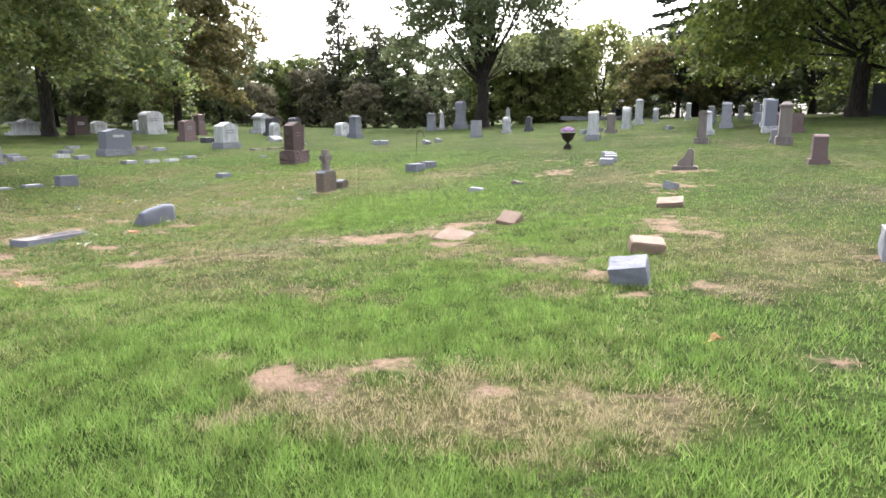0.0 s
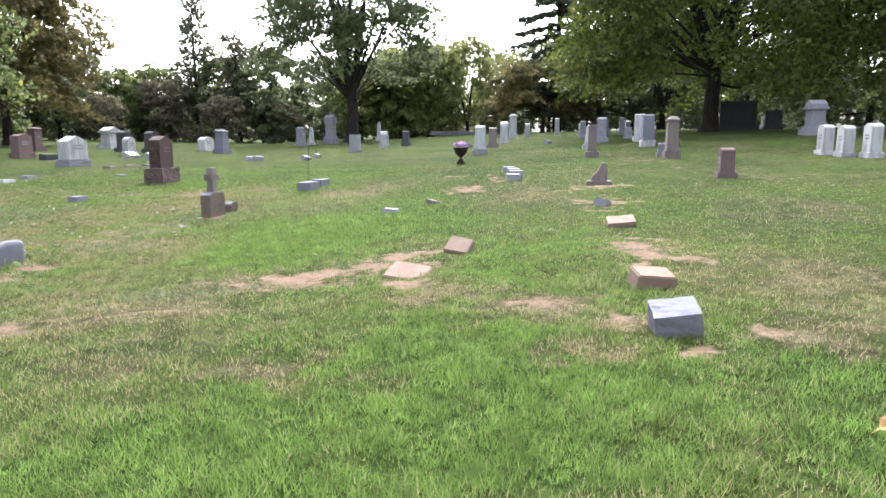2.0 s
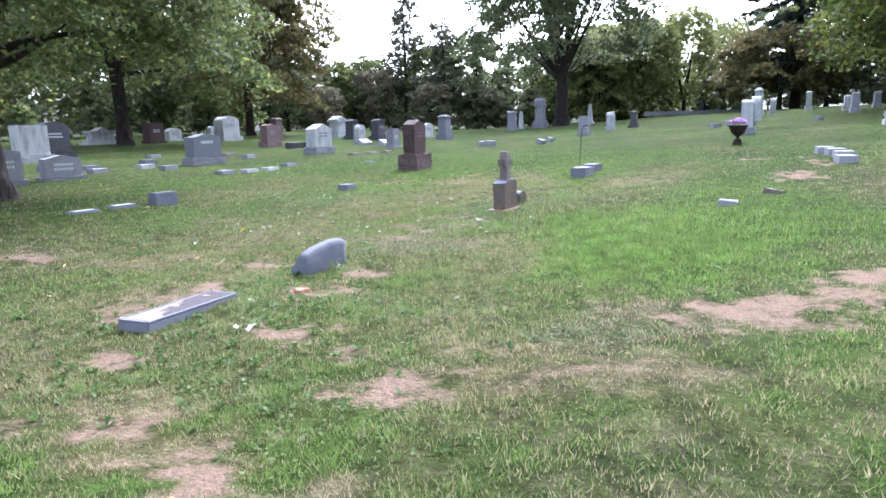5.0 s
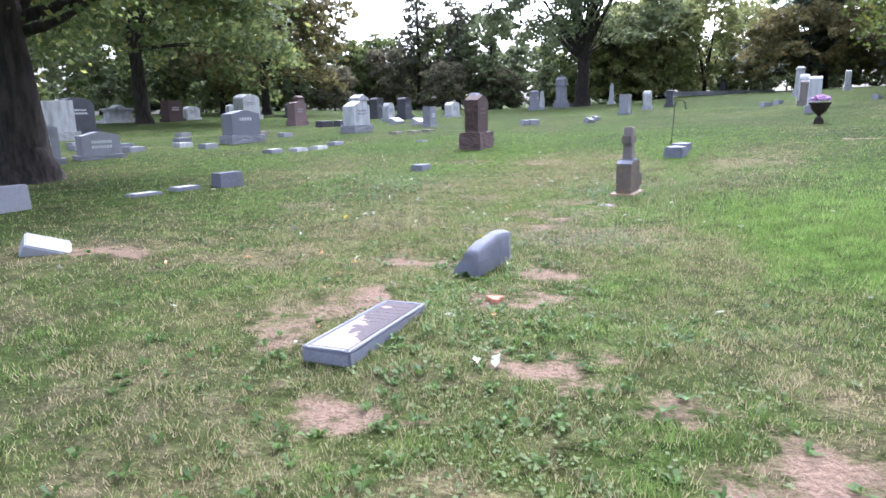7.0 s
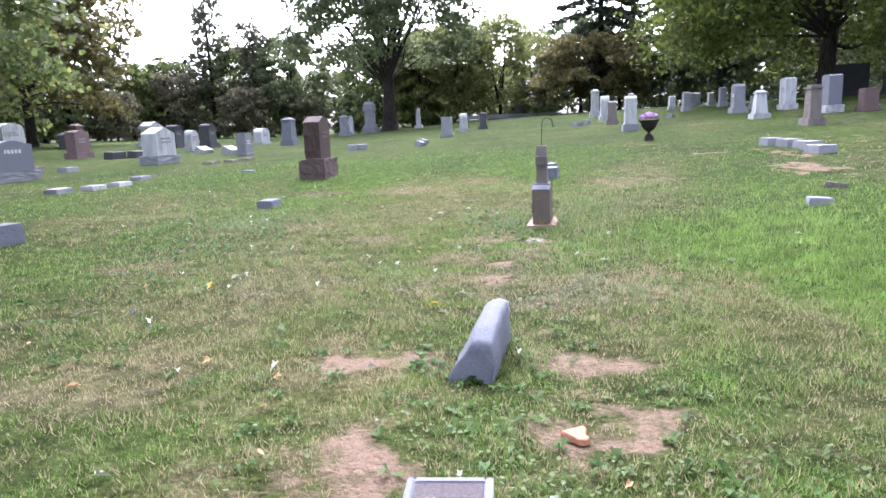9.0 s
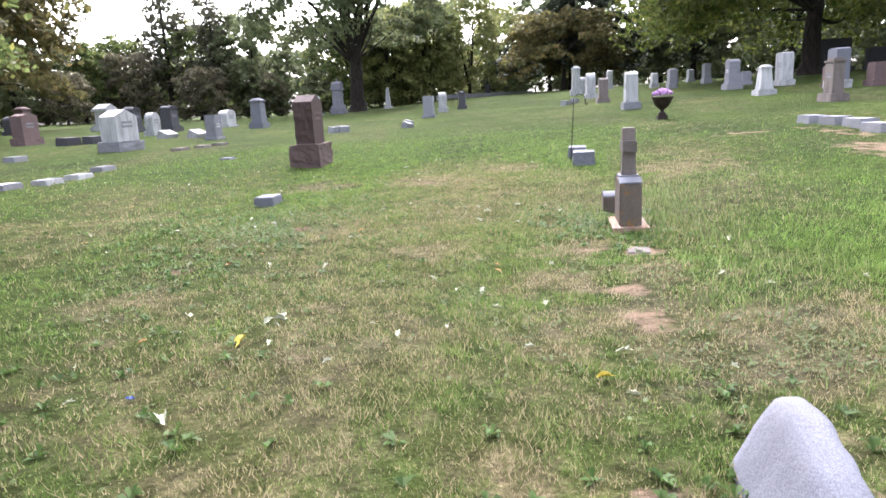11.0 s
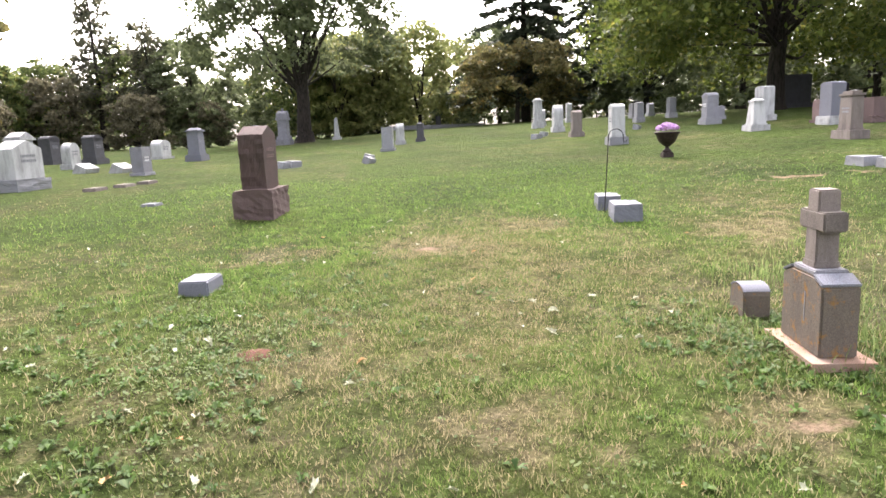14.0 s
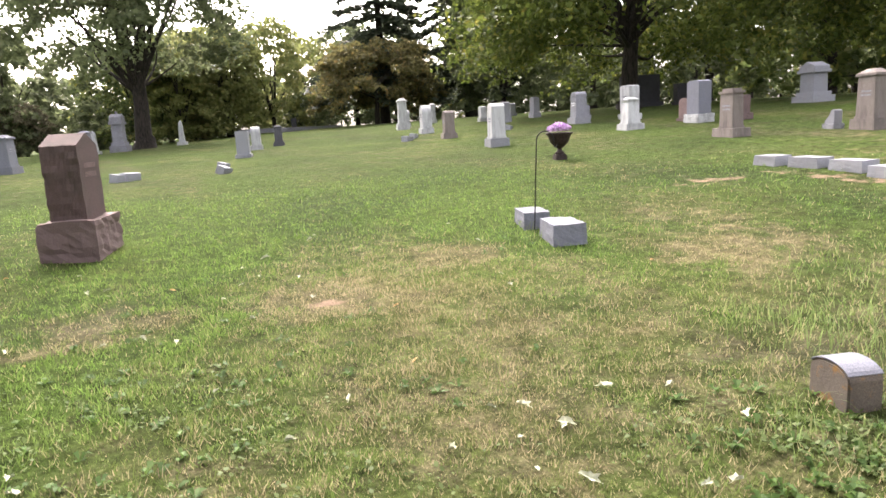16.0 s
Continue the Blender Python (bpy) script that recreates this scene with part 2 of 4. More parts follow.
def blade_mat():
    m, n, l, b = mat_base("grass_blades", 0.6)
    n1, n2, n3, dry, bare = turf_nodes(n, l)
    geo = n.new("ShaderNodeNewGeometry")
    rnd = geo.outputs["Random Per Island"]
    green = mix_node(n, l, g3(LUSH, 1.45), g3(LUSH2, 1.75), rnd)
    w = math_node(n, l, "MULTIPLY_ADD", n2.outputs[0], 2.1, -1.1)
    w = math_node(n, l, "ADD", w, dry.outputs["Fac"], clamp=True)
    c = mix_node(n, l, green, g3(TIRED, 1.3), w)
    tuft = ramp_node(n, l, noise_node(n, l, 4.0, 6, "Object", 0.7).outputs[0], [(0.36, (0.62,) * 3), (0.64, (1.3,) * 3)])
    c = mix_node(n, l, c, tuft.outputs[0], 1.0, "MULTIPLY")
    s = math_node(n, l, "MULTIPLY_ADD", dry.outputs["Fac"], 0.55, rnd)
    s = math_node(n, l, "MULTIPLY_ADD", bare.outputs["Fac"], 0.6, s)
    s = math_node(n, l, "MULTIPLY_ADD", s, 6.0, -5.3, clamp=True)
    c = mix_node(n, l, c, g3(STRAW, 1.25), s)
    l.new(c, b.inputs["Base Color"])
    b.inputs["Specular IOR Level"].default_value = 0.15
    tr = n.new("ShaderNodeBsdfTranslucent")
    l.new(c, tr.inputs["Color"])
    mx = n.new("ShaderNodeMixShader")
    mx.inputs[0].default_value = 0.45
    l.new(b.outputs[0], mx.inputs[1])
    l.new(tr.outputs[0], mx.inputs[2])
    l.new(mx.outputs[0], n["Material Output"].inputs[0])
    return m


M["panel"] = panel_mat()
M["turf"] = ground_mat()
M["blade"] = blade_mat()


# ---- the lie of the land ----
def land(x, y):
    a, b = np.tanh(x / 25), np.tanh((y - 15) / 35)
    hollow = np.exp(-((x + 2) ** 2 + (y - 15) ** 2) / 90)
    return 0.2988 + 0.5759 * a + 0.3898 * b + 0.0089 * a * b + 1.2418 * a * a + 0.3114 * b * b - 0.2643 * hollow - 0.2 * np.exp(-((x - 18) ** 2 + (y - 21) ** 2) / 20)


# bare places: x, y, half length, half width, turn
BARE_START = [(0.55, 3.75, 0.55, 0.2, 10), (-0.42, 4.19, 0.14, 0.1, 0), (1.4, 3.5, 0.3, 0.14, -20), (2.2, 3.35, 0.16, 0.1, 0), (2.17, 7.3, 0.34, 0.25, 0), (2.61, 6.53, 0.11, 0.16, 0),
              (3.56, 3.81, 0.22, 0.14, 0), (3.45, 5.91, 0.16, 0.12, 30), (4.05, 5.87, 0.14, 0.1, 0), (2.75, 5.6, 0.2, 0.08, 0), (4.2, 9.19, 0.4, 0.9, -15), (5.75, 6.6, 0.5, 0.3, 0)]
BARE_SLAB = [(0.3, 9.5, 1.0, 0.5, 15), (1.3, 10.2, 0.8, 0.3, 25), (1.2, 8.5, 0.4, 0.2, 0), (-2.64, 7.95, 0.42, 0.25, 15), (-3.38, 6.58, 0.3, 0.2, 0), (-1.52, 8.12, 0.35, 0.14, 20),
             (4.2, 18.6, 0.45, 1.0, -20), (6.0, 14.2, 0.5, 0.9, -20), (7.0, 16.8, 0.8, 0.4, 0), (4.54, 22.4, 0.55, 0.25, 0), (5.6, 20.9, 0.18, 0.8, -10)]
BARE_LEDGER = [(-4.1, 7.3, 0.35, 0.14, 20), (-3.59, 6.87, 0.22, 0.18, 0), (-4.6, 7.3, 0.14, 0.16, 0), (-5.12, 10.3, 0.3, 0.35, 0), (-3.83, 10.5, 0.3, 0.34, 20), (-4.85, 11.7, 0.25, 0.22, 0),
               (-3.6, 11.3, 0.24, 0.2, 0), (-5.4, 9.75, 0.24, 0.4, -10), (-3.7, 8.95, 0.3, 0.22, 0), (-4.75, 8.4, 0.25, 0.2, 0), (-8.0, 11.9, 0.5, 0.2, 0), (-3.19, 8.5, 0.2, 0.16, 0)]
BARE_CROSS = [(-3.4, 13.5, 0.14, 0.25, -20), (-3.15, 14.2, 0.15, 0.2, 0), (-2.45, 15.2, 0.2, 0.09, 0), (-6.56, 16.3, 0.16, 0.1, 0), (-2.75, 15.5, 0.2, 0.08, 0), (-3.21, 20.7, 0.2, 0.08, 0)]
BARE = BARE_START + BARE_SLAB + BARE_LEDGER + BARE_CROSS


# bleached matted grass: x, y, radius
BLEACHED = [(-0.15, 6.12, 0.28), (0.36, 5.75, 0.22), (1.98, 5.89, 0.3), (2.12, 7.1, 0.5), (3.68, 5.71, 0.3), (3.74, 5.41, 0.2), (2.6, 6.43, 0.25), (-1.56, 8.18, 0.5), (-0.62, 9.36, 0.5), (-4.06, 7.45, 0.35), (-3.6, 7.0, 0.35),
            (-0.25, 6.2, 0.2), (-0.07, 5.86, 0.16), (-2.88, 6.65, 0.25), (1.25, 7.82, 0.4), (1.42, 3.29, 0.35), (2.01, 3.08, 0.3), (0.9, 3.2, 0.4), (0.3, 3.3, 0.3), (1.7, 2.9, 0.3), (-3.57, 14.7, 0.3), (-3.43, 13.4, 0.6),
            (-6.86, 15.3, 0.35), (-2.9, 12.9, 0.7), (-3.19, 20.8, 0.5), (-5.02, 21.3, 0.45), (-2.72, 14.5, 0.35), (-2.87, 15.6, 0.35), (-4.28, 16.06, 0.3), (-1.2, 21.5, 0.4), (1.09, 19.6, 0.6), (-6.54, 11.8, 0.5), (-4.94, 11.7, 0.35), (-8.25, 12.1, 0.5)]


def wobble(x, y, s, seed):
    """Smooth uneven field from a few turned waves, about -1 to 1."""
    r = np.random.RandomState(seed)
    out = np.zeros_like(x)
    for k in range(9):
        a, p, f = r.uniform(0, 6.28), r.uniform(0, 6.28), s * r.uniform(0.6, 2.4)
        out += np.sin((x * math.cos(a) + y * math.sin(a)) * f + p) / 3.2
    return out


def bare_at(x, y):
    out = np.zeros_like(x)
    edge = 0.35 * wobble(x, y, 7.0, 3) + 0.2 * wobble(x, y, 19.0, 4)
    for cx, cy, a, b, turn in BARE:
        c, s = math.cos(radians(turn)), math.sin(radians(turn))
        u, v = ((x - cx) * c + (y - cy) * s) / (a * 1.15), (-(x - cx) * s + (y - cy) * c) / (b * 1.15)
        out = np.maximum(out, np.clip(1.5 - 1.05 * np.sqrt(u * u + v * v) + 1.25 * edge, 0, 1))
    return out


def dry_at(x, y):
    """Tired turf: the stretch about the ledger and the cross is dry, the foot of the slope and the hollow are lush."""
    d = 0.30 + 0.22 * wobble(x, y, 0.9, 7) + 0.12 * wobble(x, y, 3.0, 8)
    lush = np.exp(-(((x - 0.6) / 4.5) ** 2 + ((y - 2.2) / 3.6) ** 2)) + 0.8 * np.exp(-(((x - 0.8) / 2.6) ** 2 + ((y - 13.5) / 2.8) ** 2)) + 0.65 * np.exp(-(((x + 1.5) / 6.5) ** 2 + ((y - 26.5) / 4.0) ** 2))
    worn = np.exp(-(((x + 5.2) / 3.2) ** 2 + ((y - 10.5) / 5.5) ** 2)) + 0.7 * np.exp(-(((x + 2.5) / 3.5) ** 2 + ((y - 18.5) / 2.5) ** 2)) + 0.4 * np.exp(-(((x - 3.5) / 2.2) ** 2 + ((y - 7) / 2) ** 2))
    ring = (0.8 + 0.35 * wobble(x, y, 8.0, 15)) * np.exp(-(((x - 1.1) / 1.9) ** 2 + ((y - 3.35) / 0.55) ** 2))
    far = np.clip((y - 24) / 30, 0, 1) * 0.1
    late = 0.08 * np.exp(-(((x + 2.5) / 4) ** 2 + ((y - 19) / 4) ** 2))
    matted = np.zeros_like(x)
    uneven = 0.4 * wobble(x, y, 6.0, 21) + 0.35 * wobble(x, y, 17.0, 22)
    for cx, cy, r in BLEACHED:
        matted = np.maximum(matted, np.clip(1.35 - np.hypot((x - cx) / 1.3, y - cy) / r + uneven, 0, 1))
    return np.clip(d - 0.75 * lush + 0.34 * worn + ring - far + late + 0.95 * matted, 0, 1)


def relief(x, y):
    near = np.exp(-((x / 30) ** 2 + ((y - 12) / 30) ** 2))
    mound = 0.07 * np.exp(-(((x - 0.6) / 0.75) ** 2 + ((y - 3.75) / 0.35) ** 2))
    return land(x, y) + near * (0.022 * wobble(x, y, 1.3, 1) + 0.008 * wobble(x, y, 5.0, 2)) + mound


def height(x, y):
    return float(relief(np.array([float(x)]), np.array([float(y)]))[0])


def mesh_from(name, verts, faces, material, corners):
    """A mesh from arrays: verts n x 3, faces m x corners."""
    me = bpy.data.meshes.new(name)
    me.vertices.add(len(verts))
    me.vertices.foreach_set("co", np.asarray(verts, np.float32).ravel())
    me.loops.add(len(faces) * corners)
    me.loops.foreach_set("vertex_index", np.asarray(faces, np.int32).ravel())
    me.polygons.add(len(faces))
    me.polygons.foreach_set("loop_start", np.arange(len(faces), dtype=np.int32) * corners)
    me.polygons.foreach_set("loop_total", np.full(len(faces), corners, np.int32))
    me.update(calc_edges=True)
    me.materials.append(material)
    return me


def add_field(me, name, values):
    at = me.attributes.new(name, "FLOAT", "POINT")
    at.data.foreach_set("value", np.asarray(values, np.float32))


def build_ground():
    far = np.geomspace(0.2, 2500, 48)
    xs = np.concatenate([-13 - far[::-1], np.arange(-13, 11.01, 0.11), 11 + far])
    ys = np.concatenate([-2 - far[::-1], np.arange(-2, 24.01, 0.11), 24 + far])
    gx, gy = np.meshgrid(xs, ys)
    x, y = gx.ravel(), gy.ravel()
    nx, ny = len(xs), len(ys)
    i = (np.arange(ny - 1)[:, None] * nx + np.arange(nx - 1)[None]).ravel()
    me = mesh_from("ground", np.stack([x, y, relief(x, y)], -1), np.stack([i, i + 1, i + nx + 1, i + nx], -1), M["turf"], 4)
    add_field(me, "bare", bare_at(x, y))
    add_field(me, "dry", dry_at(x, y))
    me.polygons.foreach_set("use_smooth", np.ones(len(me.polygons), bool))
    tagged(new("ground", me), "uneven cemetery lawn with worn straw-coloured bare patches", "ground", kind="structure")


build_ground()


def from_walk(x, y):
    """Distance from the strip of lawn that is crossed, by three straight runs of the plan."""
    out = np.full_like(x, 1e9)
    for (ax, ay), (bx, by) in (((1.0, 1.5), (-4.3, 7.6)), ((-4.3, 7.6), (-5.0, 13.0)), ((-5.0, 13.0), (-3.2, 20.0)), ((-4.3, 7.6), (-1.5, 12.0)), ((1.0, 1.5), (1.8, 8.0))):
        t = np.clip(((x - ax) * (bx - ax) + (y - ay) * (by - ay)) / ((bx - ax) ** 2 + (by - ay) ** 2), 0, 1)
        out = np.minimum(out, np.hypot(x - ax - t * (bx - ax), y - ay - t * (by - ay)))
    return out


def build_grass():
    rs = np.random.RandomState(5)
    x, y = rs.uniform(-18, 16, 9500000), rs.uniform(-1, 38, 9500000)
    far = from_walk(x, y)
    keep = rs.uniform(0, 1, len(x)) < 0.85 / (1 + (far / 1.6) ** 2.2) * np.clip((15 - far) / 5, 0, 1)
    x, y, far = x[keep], y[keep], far[keep]
    bare, dry = bare_at(x, y), dry_at(x, y)
    clump = np.clip(0.5 + 0.35 * wobble(x, y, 9.0, 11) + 0.4 * wobble(x, y, 28.0, 12), 0, 1.2)
    keep = rs.uniform(0, 1, len(x)) > 0.95 * bare ** 1.5 + 0.2 * dry + 0.35 * (clump < 0.25)
    x, y, far, bare, dry, clump = (q[keep] for q in (x, y, far, bare, dry, clump))
    n = len(x)
    tall = 1 + 0.75 * np.exp(-(((x - 0.4) / 3.5) ** 2 + ((y - 3.0) / 3.0) ** 2)) + 0.9 * np.exp(-(((x - 0.8) / 2.2) ** 2 + ((y - 13.8) / 2.4) ** 2)) + 0.8 * np.exp(-(((x + 1.6) / 0.8) ** 2 + ((y - 16.0) / 0.8) ** 2))
    h = (0.014 + 0.03 * rs.uniform(0, 1, n)) * (0.6 + 1.25 * clump) * (1 - 0.35 * dry) * (1 - 0.5 * bare) * tall * np.clip((15 - far) / 6, 0.25, 1)
    w = rs.uniform(0.0018, 0.0036, n) * (1 + 0.22 * far)
    a, lean, la = rs.uniform(0, 6.283, n), h * rs.uniform(0.1, 0.95, n), rs.uniform(0, 6.283, n)
    z = relief(x, y) - 0.004
    dx, dy = np.cos(a) * w, np.sin(a) * w
    v = np.empty((n, 3, 3))
    v[:, 0] = np.stack([x - dx, y - dy, z], -1)
    v[:, 1] = np.stack([x + dx, y + dy, z], -1)
    v[:, 2] = np.stack([x + np.cos(la) * lean, y + np.sin(la) * lean, z + h], -1)
    me = mesh_from("grass", v.reshape(-1, 3), np.arange(3 * n).reshape(-1, 3), M["blade"], 3)
    add_field(me, "bare", np.repeat(bare, 3))
    add_field(me, "dry", np.repeat(dry, 3))
    tagged(new("grass", me), "mown green lawn grass with dry straw blades", "grass", kind="stuff")


build_grass()


def build_weeds():
    rs = np.random.RandomState(9)
    vs = []
    for cx, cy, sx, sy, count in ((-4.3, 9.0, 1.8, 1.8, 230), (-2.1, 16.4, 0.8, 0.9, 170), (-6.2, 17.6, 1.5, 1.9, 260), (-4.5, 20.0, 2.0, 1.5, 50), (-4.4, 11.6, 0.9, 0.7, 60), (-7.0, 13.5, 1.4, 1.6, 60), (-0.1, 21.2, 0.5, 0.5, 16)):
        for _ in range(count):
            x, y = cx + rs.normal() * sx * 0.6, cy + rs.normal() * sy * 0.6
            z = height(x, y)
            for j in range(rs.randint(5, 9)):
                a, r, w, up = rs.uniform(0, 6.28), rs.uniform(0.03, 0.075), rs.uniform(0.008, 0.018), rs.uniform(0.01, 0.05)
                c, s = math.cos(a), math.sin(a)
                vs += [(x, y, z), (x + c * r * 0.55 - s * w, y + s * r * 0.55 + c * w, z + up), (x + c * r, y + s * r, z + up * 0.75), (x + c * r * 0.55 + s * w, y + s * r * 0.55 - c * w, z + up)]
    f = np.arange(len(vs)).reshape(-1, 4)
    tagged(new("weeds", mesh_from("weeds", np.array(vs), f, LEAF["weed"], 4)), "low broad-leaved weeds growing in the lawn", "weeds", kind="stuff")


build_weeds()


def build_clover():
    """Mats of small round leaves close to the soil."""
    rs = np.random.RandomState(19)
    cx, cy = [], []
    for px, py, sx, sy, count in ((-5.6, 18.2, 1.6, 1.5, 5200), (-2.3, 16.6, 0.8, 0.8, 2600), (-3.6, 14.6, 1.5, 1.2, 2600), (-4.3, 9.6, 1.4, 1.3, 3400), (-6.6, 15.5, 1.2, 2.0, 2600), (-1.6, 8.8, 1.2, 0.5, 1500), (-3.6, 7.6, 1.0, 0.8, 1500), (-2.9, 12.6, 0.9, 0.8, 1500)):
        cx.append(px + rs.normal(size=count) * sx * 0.6)
        cy.append(py + rs.normal(size=count) * sy * 0.6)
    x, y = np.concatenate(cx), np.concatenate(cy)
    keep = (wobble(x, y, 4.0, 31) + 0.5 * wobble(x, y, 11.0, 32) > 0.05) & (bare_at(x, y) < 0.6)
    x, y = x[keep], y[keep]
    n = len(x)
    z = relief(x, y) + rs.uniform(0.012, 0.035, n)
    a, r = rs.uniform(0, 6.283, n), rs.uniform(0.006, 0.013, n)
    tx, ty = rs.normal(size=n) * 0.35, rs.normal(size=n) * 0.35
    v = np.empty((n, 6, 3))
    for k in range(6):
        dx, dy = np.cos(a + k * 1.0472) * r, np.sin(a + k * 1.0472) * r * (1.0 if k % 3 else 1.35)
        v[:, k] = np.stack([x + dx, y + dy, z + dx * tx + dy * ty], -1)
    me = mesh_from("clover", v.reshape(-1, 3), np.arange(6 * n).reshape(-1, 6), LEAF["clover"], 6)
    tagged(new("clover", me), "mats of small clover leaves among the grass", "weeds", kind="stuff")


def build_long_grass():
    """Uncut tufts beside the stones: long blades that bend over."""
    rs = np.random.RandomState(23)
    quads = []
    spots = [(-2.93, 6.48, 0.2, 30), (-1.27, 16.35, 0.35, 150), (-0.56, 17.9, 0.6, 160), (-0.85, 17.5, 0.4, 120), (0.93, 17.69, 1.0, 200), (-2.87, 11.93, 0.5, 80), (-1.74, 14.26, 0.7, 160), (-2.76, 13.56, 0.5, 100), (-1.55, 15.6, 0.5, 140),
             (-0.9, 16.9, 0.6, 180), (-3.85, 11.3, 0.15, 40), (-2.1, 16.9, 0.3, 60), (0.3, 15.5, 1.2, 240), (-0.2, 13.2, 1.2, 240), (-4.35, 9.6, 0.15, 40), (3.0, 6.3, 0.25, 60), (3.1, 7.7, 0.3, 60), (0.25, 21.7, 0.5, 70)]
    for cx, cy, r, count in spots:
        for _ in range(count):
            x, y = cx + rs.normal() * r * 0.6, cy + rs.normal() * r * 0.6
            z = height(x, y) - 0.005
            a, h, w = rs.uniform(0, 6.283), rs.uniform(0.06, 0.17), rs.uniform(0.0025, 0.0045)
            bend = h * rs.uniform(0.2, 0.9)
            c, s = math.cos(a), math.sin(a)
            rows = [(0, 0, w), (bend * 0.3, h * 0.6, w * 0.9), (bend * 0.75, h * 0.92, w * 0.6), (bend * 1.25, h * 0.95, w * 0.1)]
            for (d0, z0, w0), (d1, z1, w1) in zip(rows, rows[1:]):
                quads += [(x + c * d0 - s * w0, y + s * d0 + c * w0, z + z0), (x + c * d0 + s * w0, y + s * d0 - c * w0, z + z0), (x + c * d1 + s * w1, y + s * d1 - c * w1, z + z1), (x + c * d1 - s * w1, y + s * d1 + c * w1, z + z1)]
    me = mesh_from("long_grass", np.array(quads), np.arange(len(quads)).reshape(-1, 4), LEAF["blade"], 4)
    tagged(new("long_grass", me), "uncut tufts of long pale green grass beside the stones", "grass", kind="stuff")


build_clover()
build_long_grass()


# ---- builders ----
def part(name, bm, material, parent, label=""):
    me = bpy.data.meshes.new(name)
    bm.normal_update()
    bm.to_mesh(me)
    bm.free()
    me.materials.append(material)
    ob = new(name, me)
    ob.parent = parent
    if label:
        tagged(ob, label)
    return ob


def thing(name, x, y, label, category, group="", turn=68.0, sink=0.03, tilt=(0, 0)):
    ob = new(name)
    ob.empty_display_size = 0.2
    ob.matrix_basis = pose(x, y, height(x, y) - sink, tilt[0], tilt[1], turn)
    return tagged(ob, label, category, group)


def outline(w, h, top):
    """The front outline of a tablet from its foot, as x, z."""
    a = w / 2
    if top == "arch":
        return [(-a, 0), (a, 0)] + [(a * math.cos(t), h - a * 0.45 + a * 0.45 * math.sin(t)) for t in np.linspace(0, math.pi, 13)]
    if top == "round":
        return [(-a, 0), (a, 0)] + [(a * math.cos(t), h - a * 0.9 + a * 0.9 * math.sin(t)) for t in np.linspace(0, math.pi, 15)]
    if top == "serp":
        return [(-a, 0), (a, 0)] + [(a * (1 - 2 * k), h - 0.09 * w + 0.09 * w * (0.5 + 0.5 * math.cos((1 - 2 * k) * math.pi))) for k in np.linspace(0, 1, 15)]
    if top == "gable":
        return [(-a, 0), (a, 0), (a, h - 0.22 * w), (0, h), (-a, h - 0.22 * w)]
    if top == "shoulder":
        return [(-a, 0), (a, 0), (a, h - 0.05), (a * 0.55, h), (-a * 0.55, h), (-a, h - 0.05)]
    if top == "broken":
        return [(-a, 0), (a, 0), (a * 0.9, h * 0.25), (a * 0.15, h * 0.55), (-a * 0.25, h * 0.97), (-a * 0.7, h), (-a, h * 0.9)]
    return [(-a, 0), (a, 0), (a, h), (-a, h)]


def slab(w, d, h, top="flat", z0=0.0, bevel=0.012, rough=0.0, seed=0):
    bm = bmesh.new()
    front = [bm.verts.new((x, -d / 2, z + z0)) for x, z in outline(w, h, top)]
    f = bm.faces.new(front)
    ext = bmesh.ops.extrude_face_region(bm, geom=[f])
    bmesh.ops.translate(bm, vec=(0, d, 0), verts=[v for v in ext["geom"] if isinstance(v, bmesh.types.BMVert)])
    bmesh.ops.recalc_face_normals(bm, faces=bm.faces)
    if rough:
        roughen(bm, rough, seed)
    elif bevel:
        sharp = [e for e in bm.edges if e.calc_face_angle(0) > 0.6]
        bmesh.ops.bevel(bm, geom=sharp, offset=bevel, segments=2, affect="EDGES")
    return bm


def block(w, d, h, z0=0.0, taper=1.0, bevel=0.012, rough=0.0, seed=0, x0=0.0, y0=0.0):
    bm = bmesh.new()
    bmesh.ops.create_cube(bm, size=1)
    for v in bm.verts:
        k = taper if v.co.z > 0 else 1
        v.co = Vector((v.co.x * w * k + x0, v.co.y * d * k + y0, (v.co.z + 0.5) * h + z0))
    if rough:
        roughen(bm, rough, seed)
    elif bevel:
        bmesh.ops.bevel(bm, geom=bm.edges[:], offset=bevel, segments=2, affect="EDGES")
    return bm


def roughen(bm, amount, seed):
    """Rock-faced sides: cut up and broken out unevenly."""
    bmesh.ops.triangulate(bm, faces=[f for f in bm.faces if len(f.verts) > 4])
    bmesh.ops.subdivide_edges(bm, edges=bm.edges[:], cuts=7, use_grid_fill=True)
    bm.normal_update()
    lo = min(v.co.z for v in bm.verts)
    for v in bm.verts:
        p = v.co * 5 + Vector((seed * 3.1, seed * 1.7, 0))
        k = 0.7 * noise.noise(p) + 0.6 * noise.noise(p * 2.7) + 0.3 * noise.noise(p * 6)
        if v.co.z > lo + 0.01:
            v.co += v.normal * k * amount


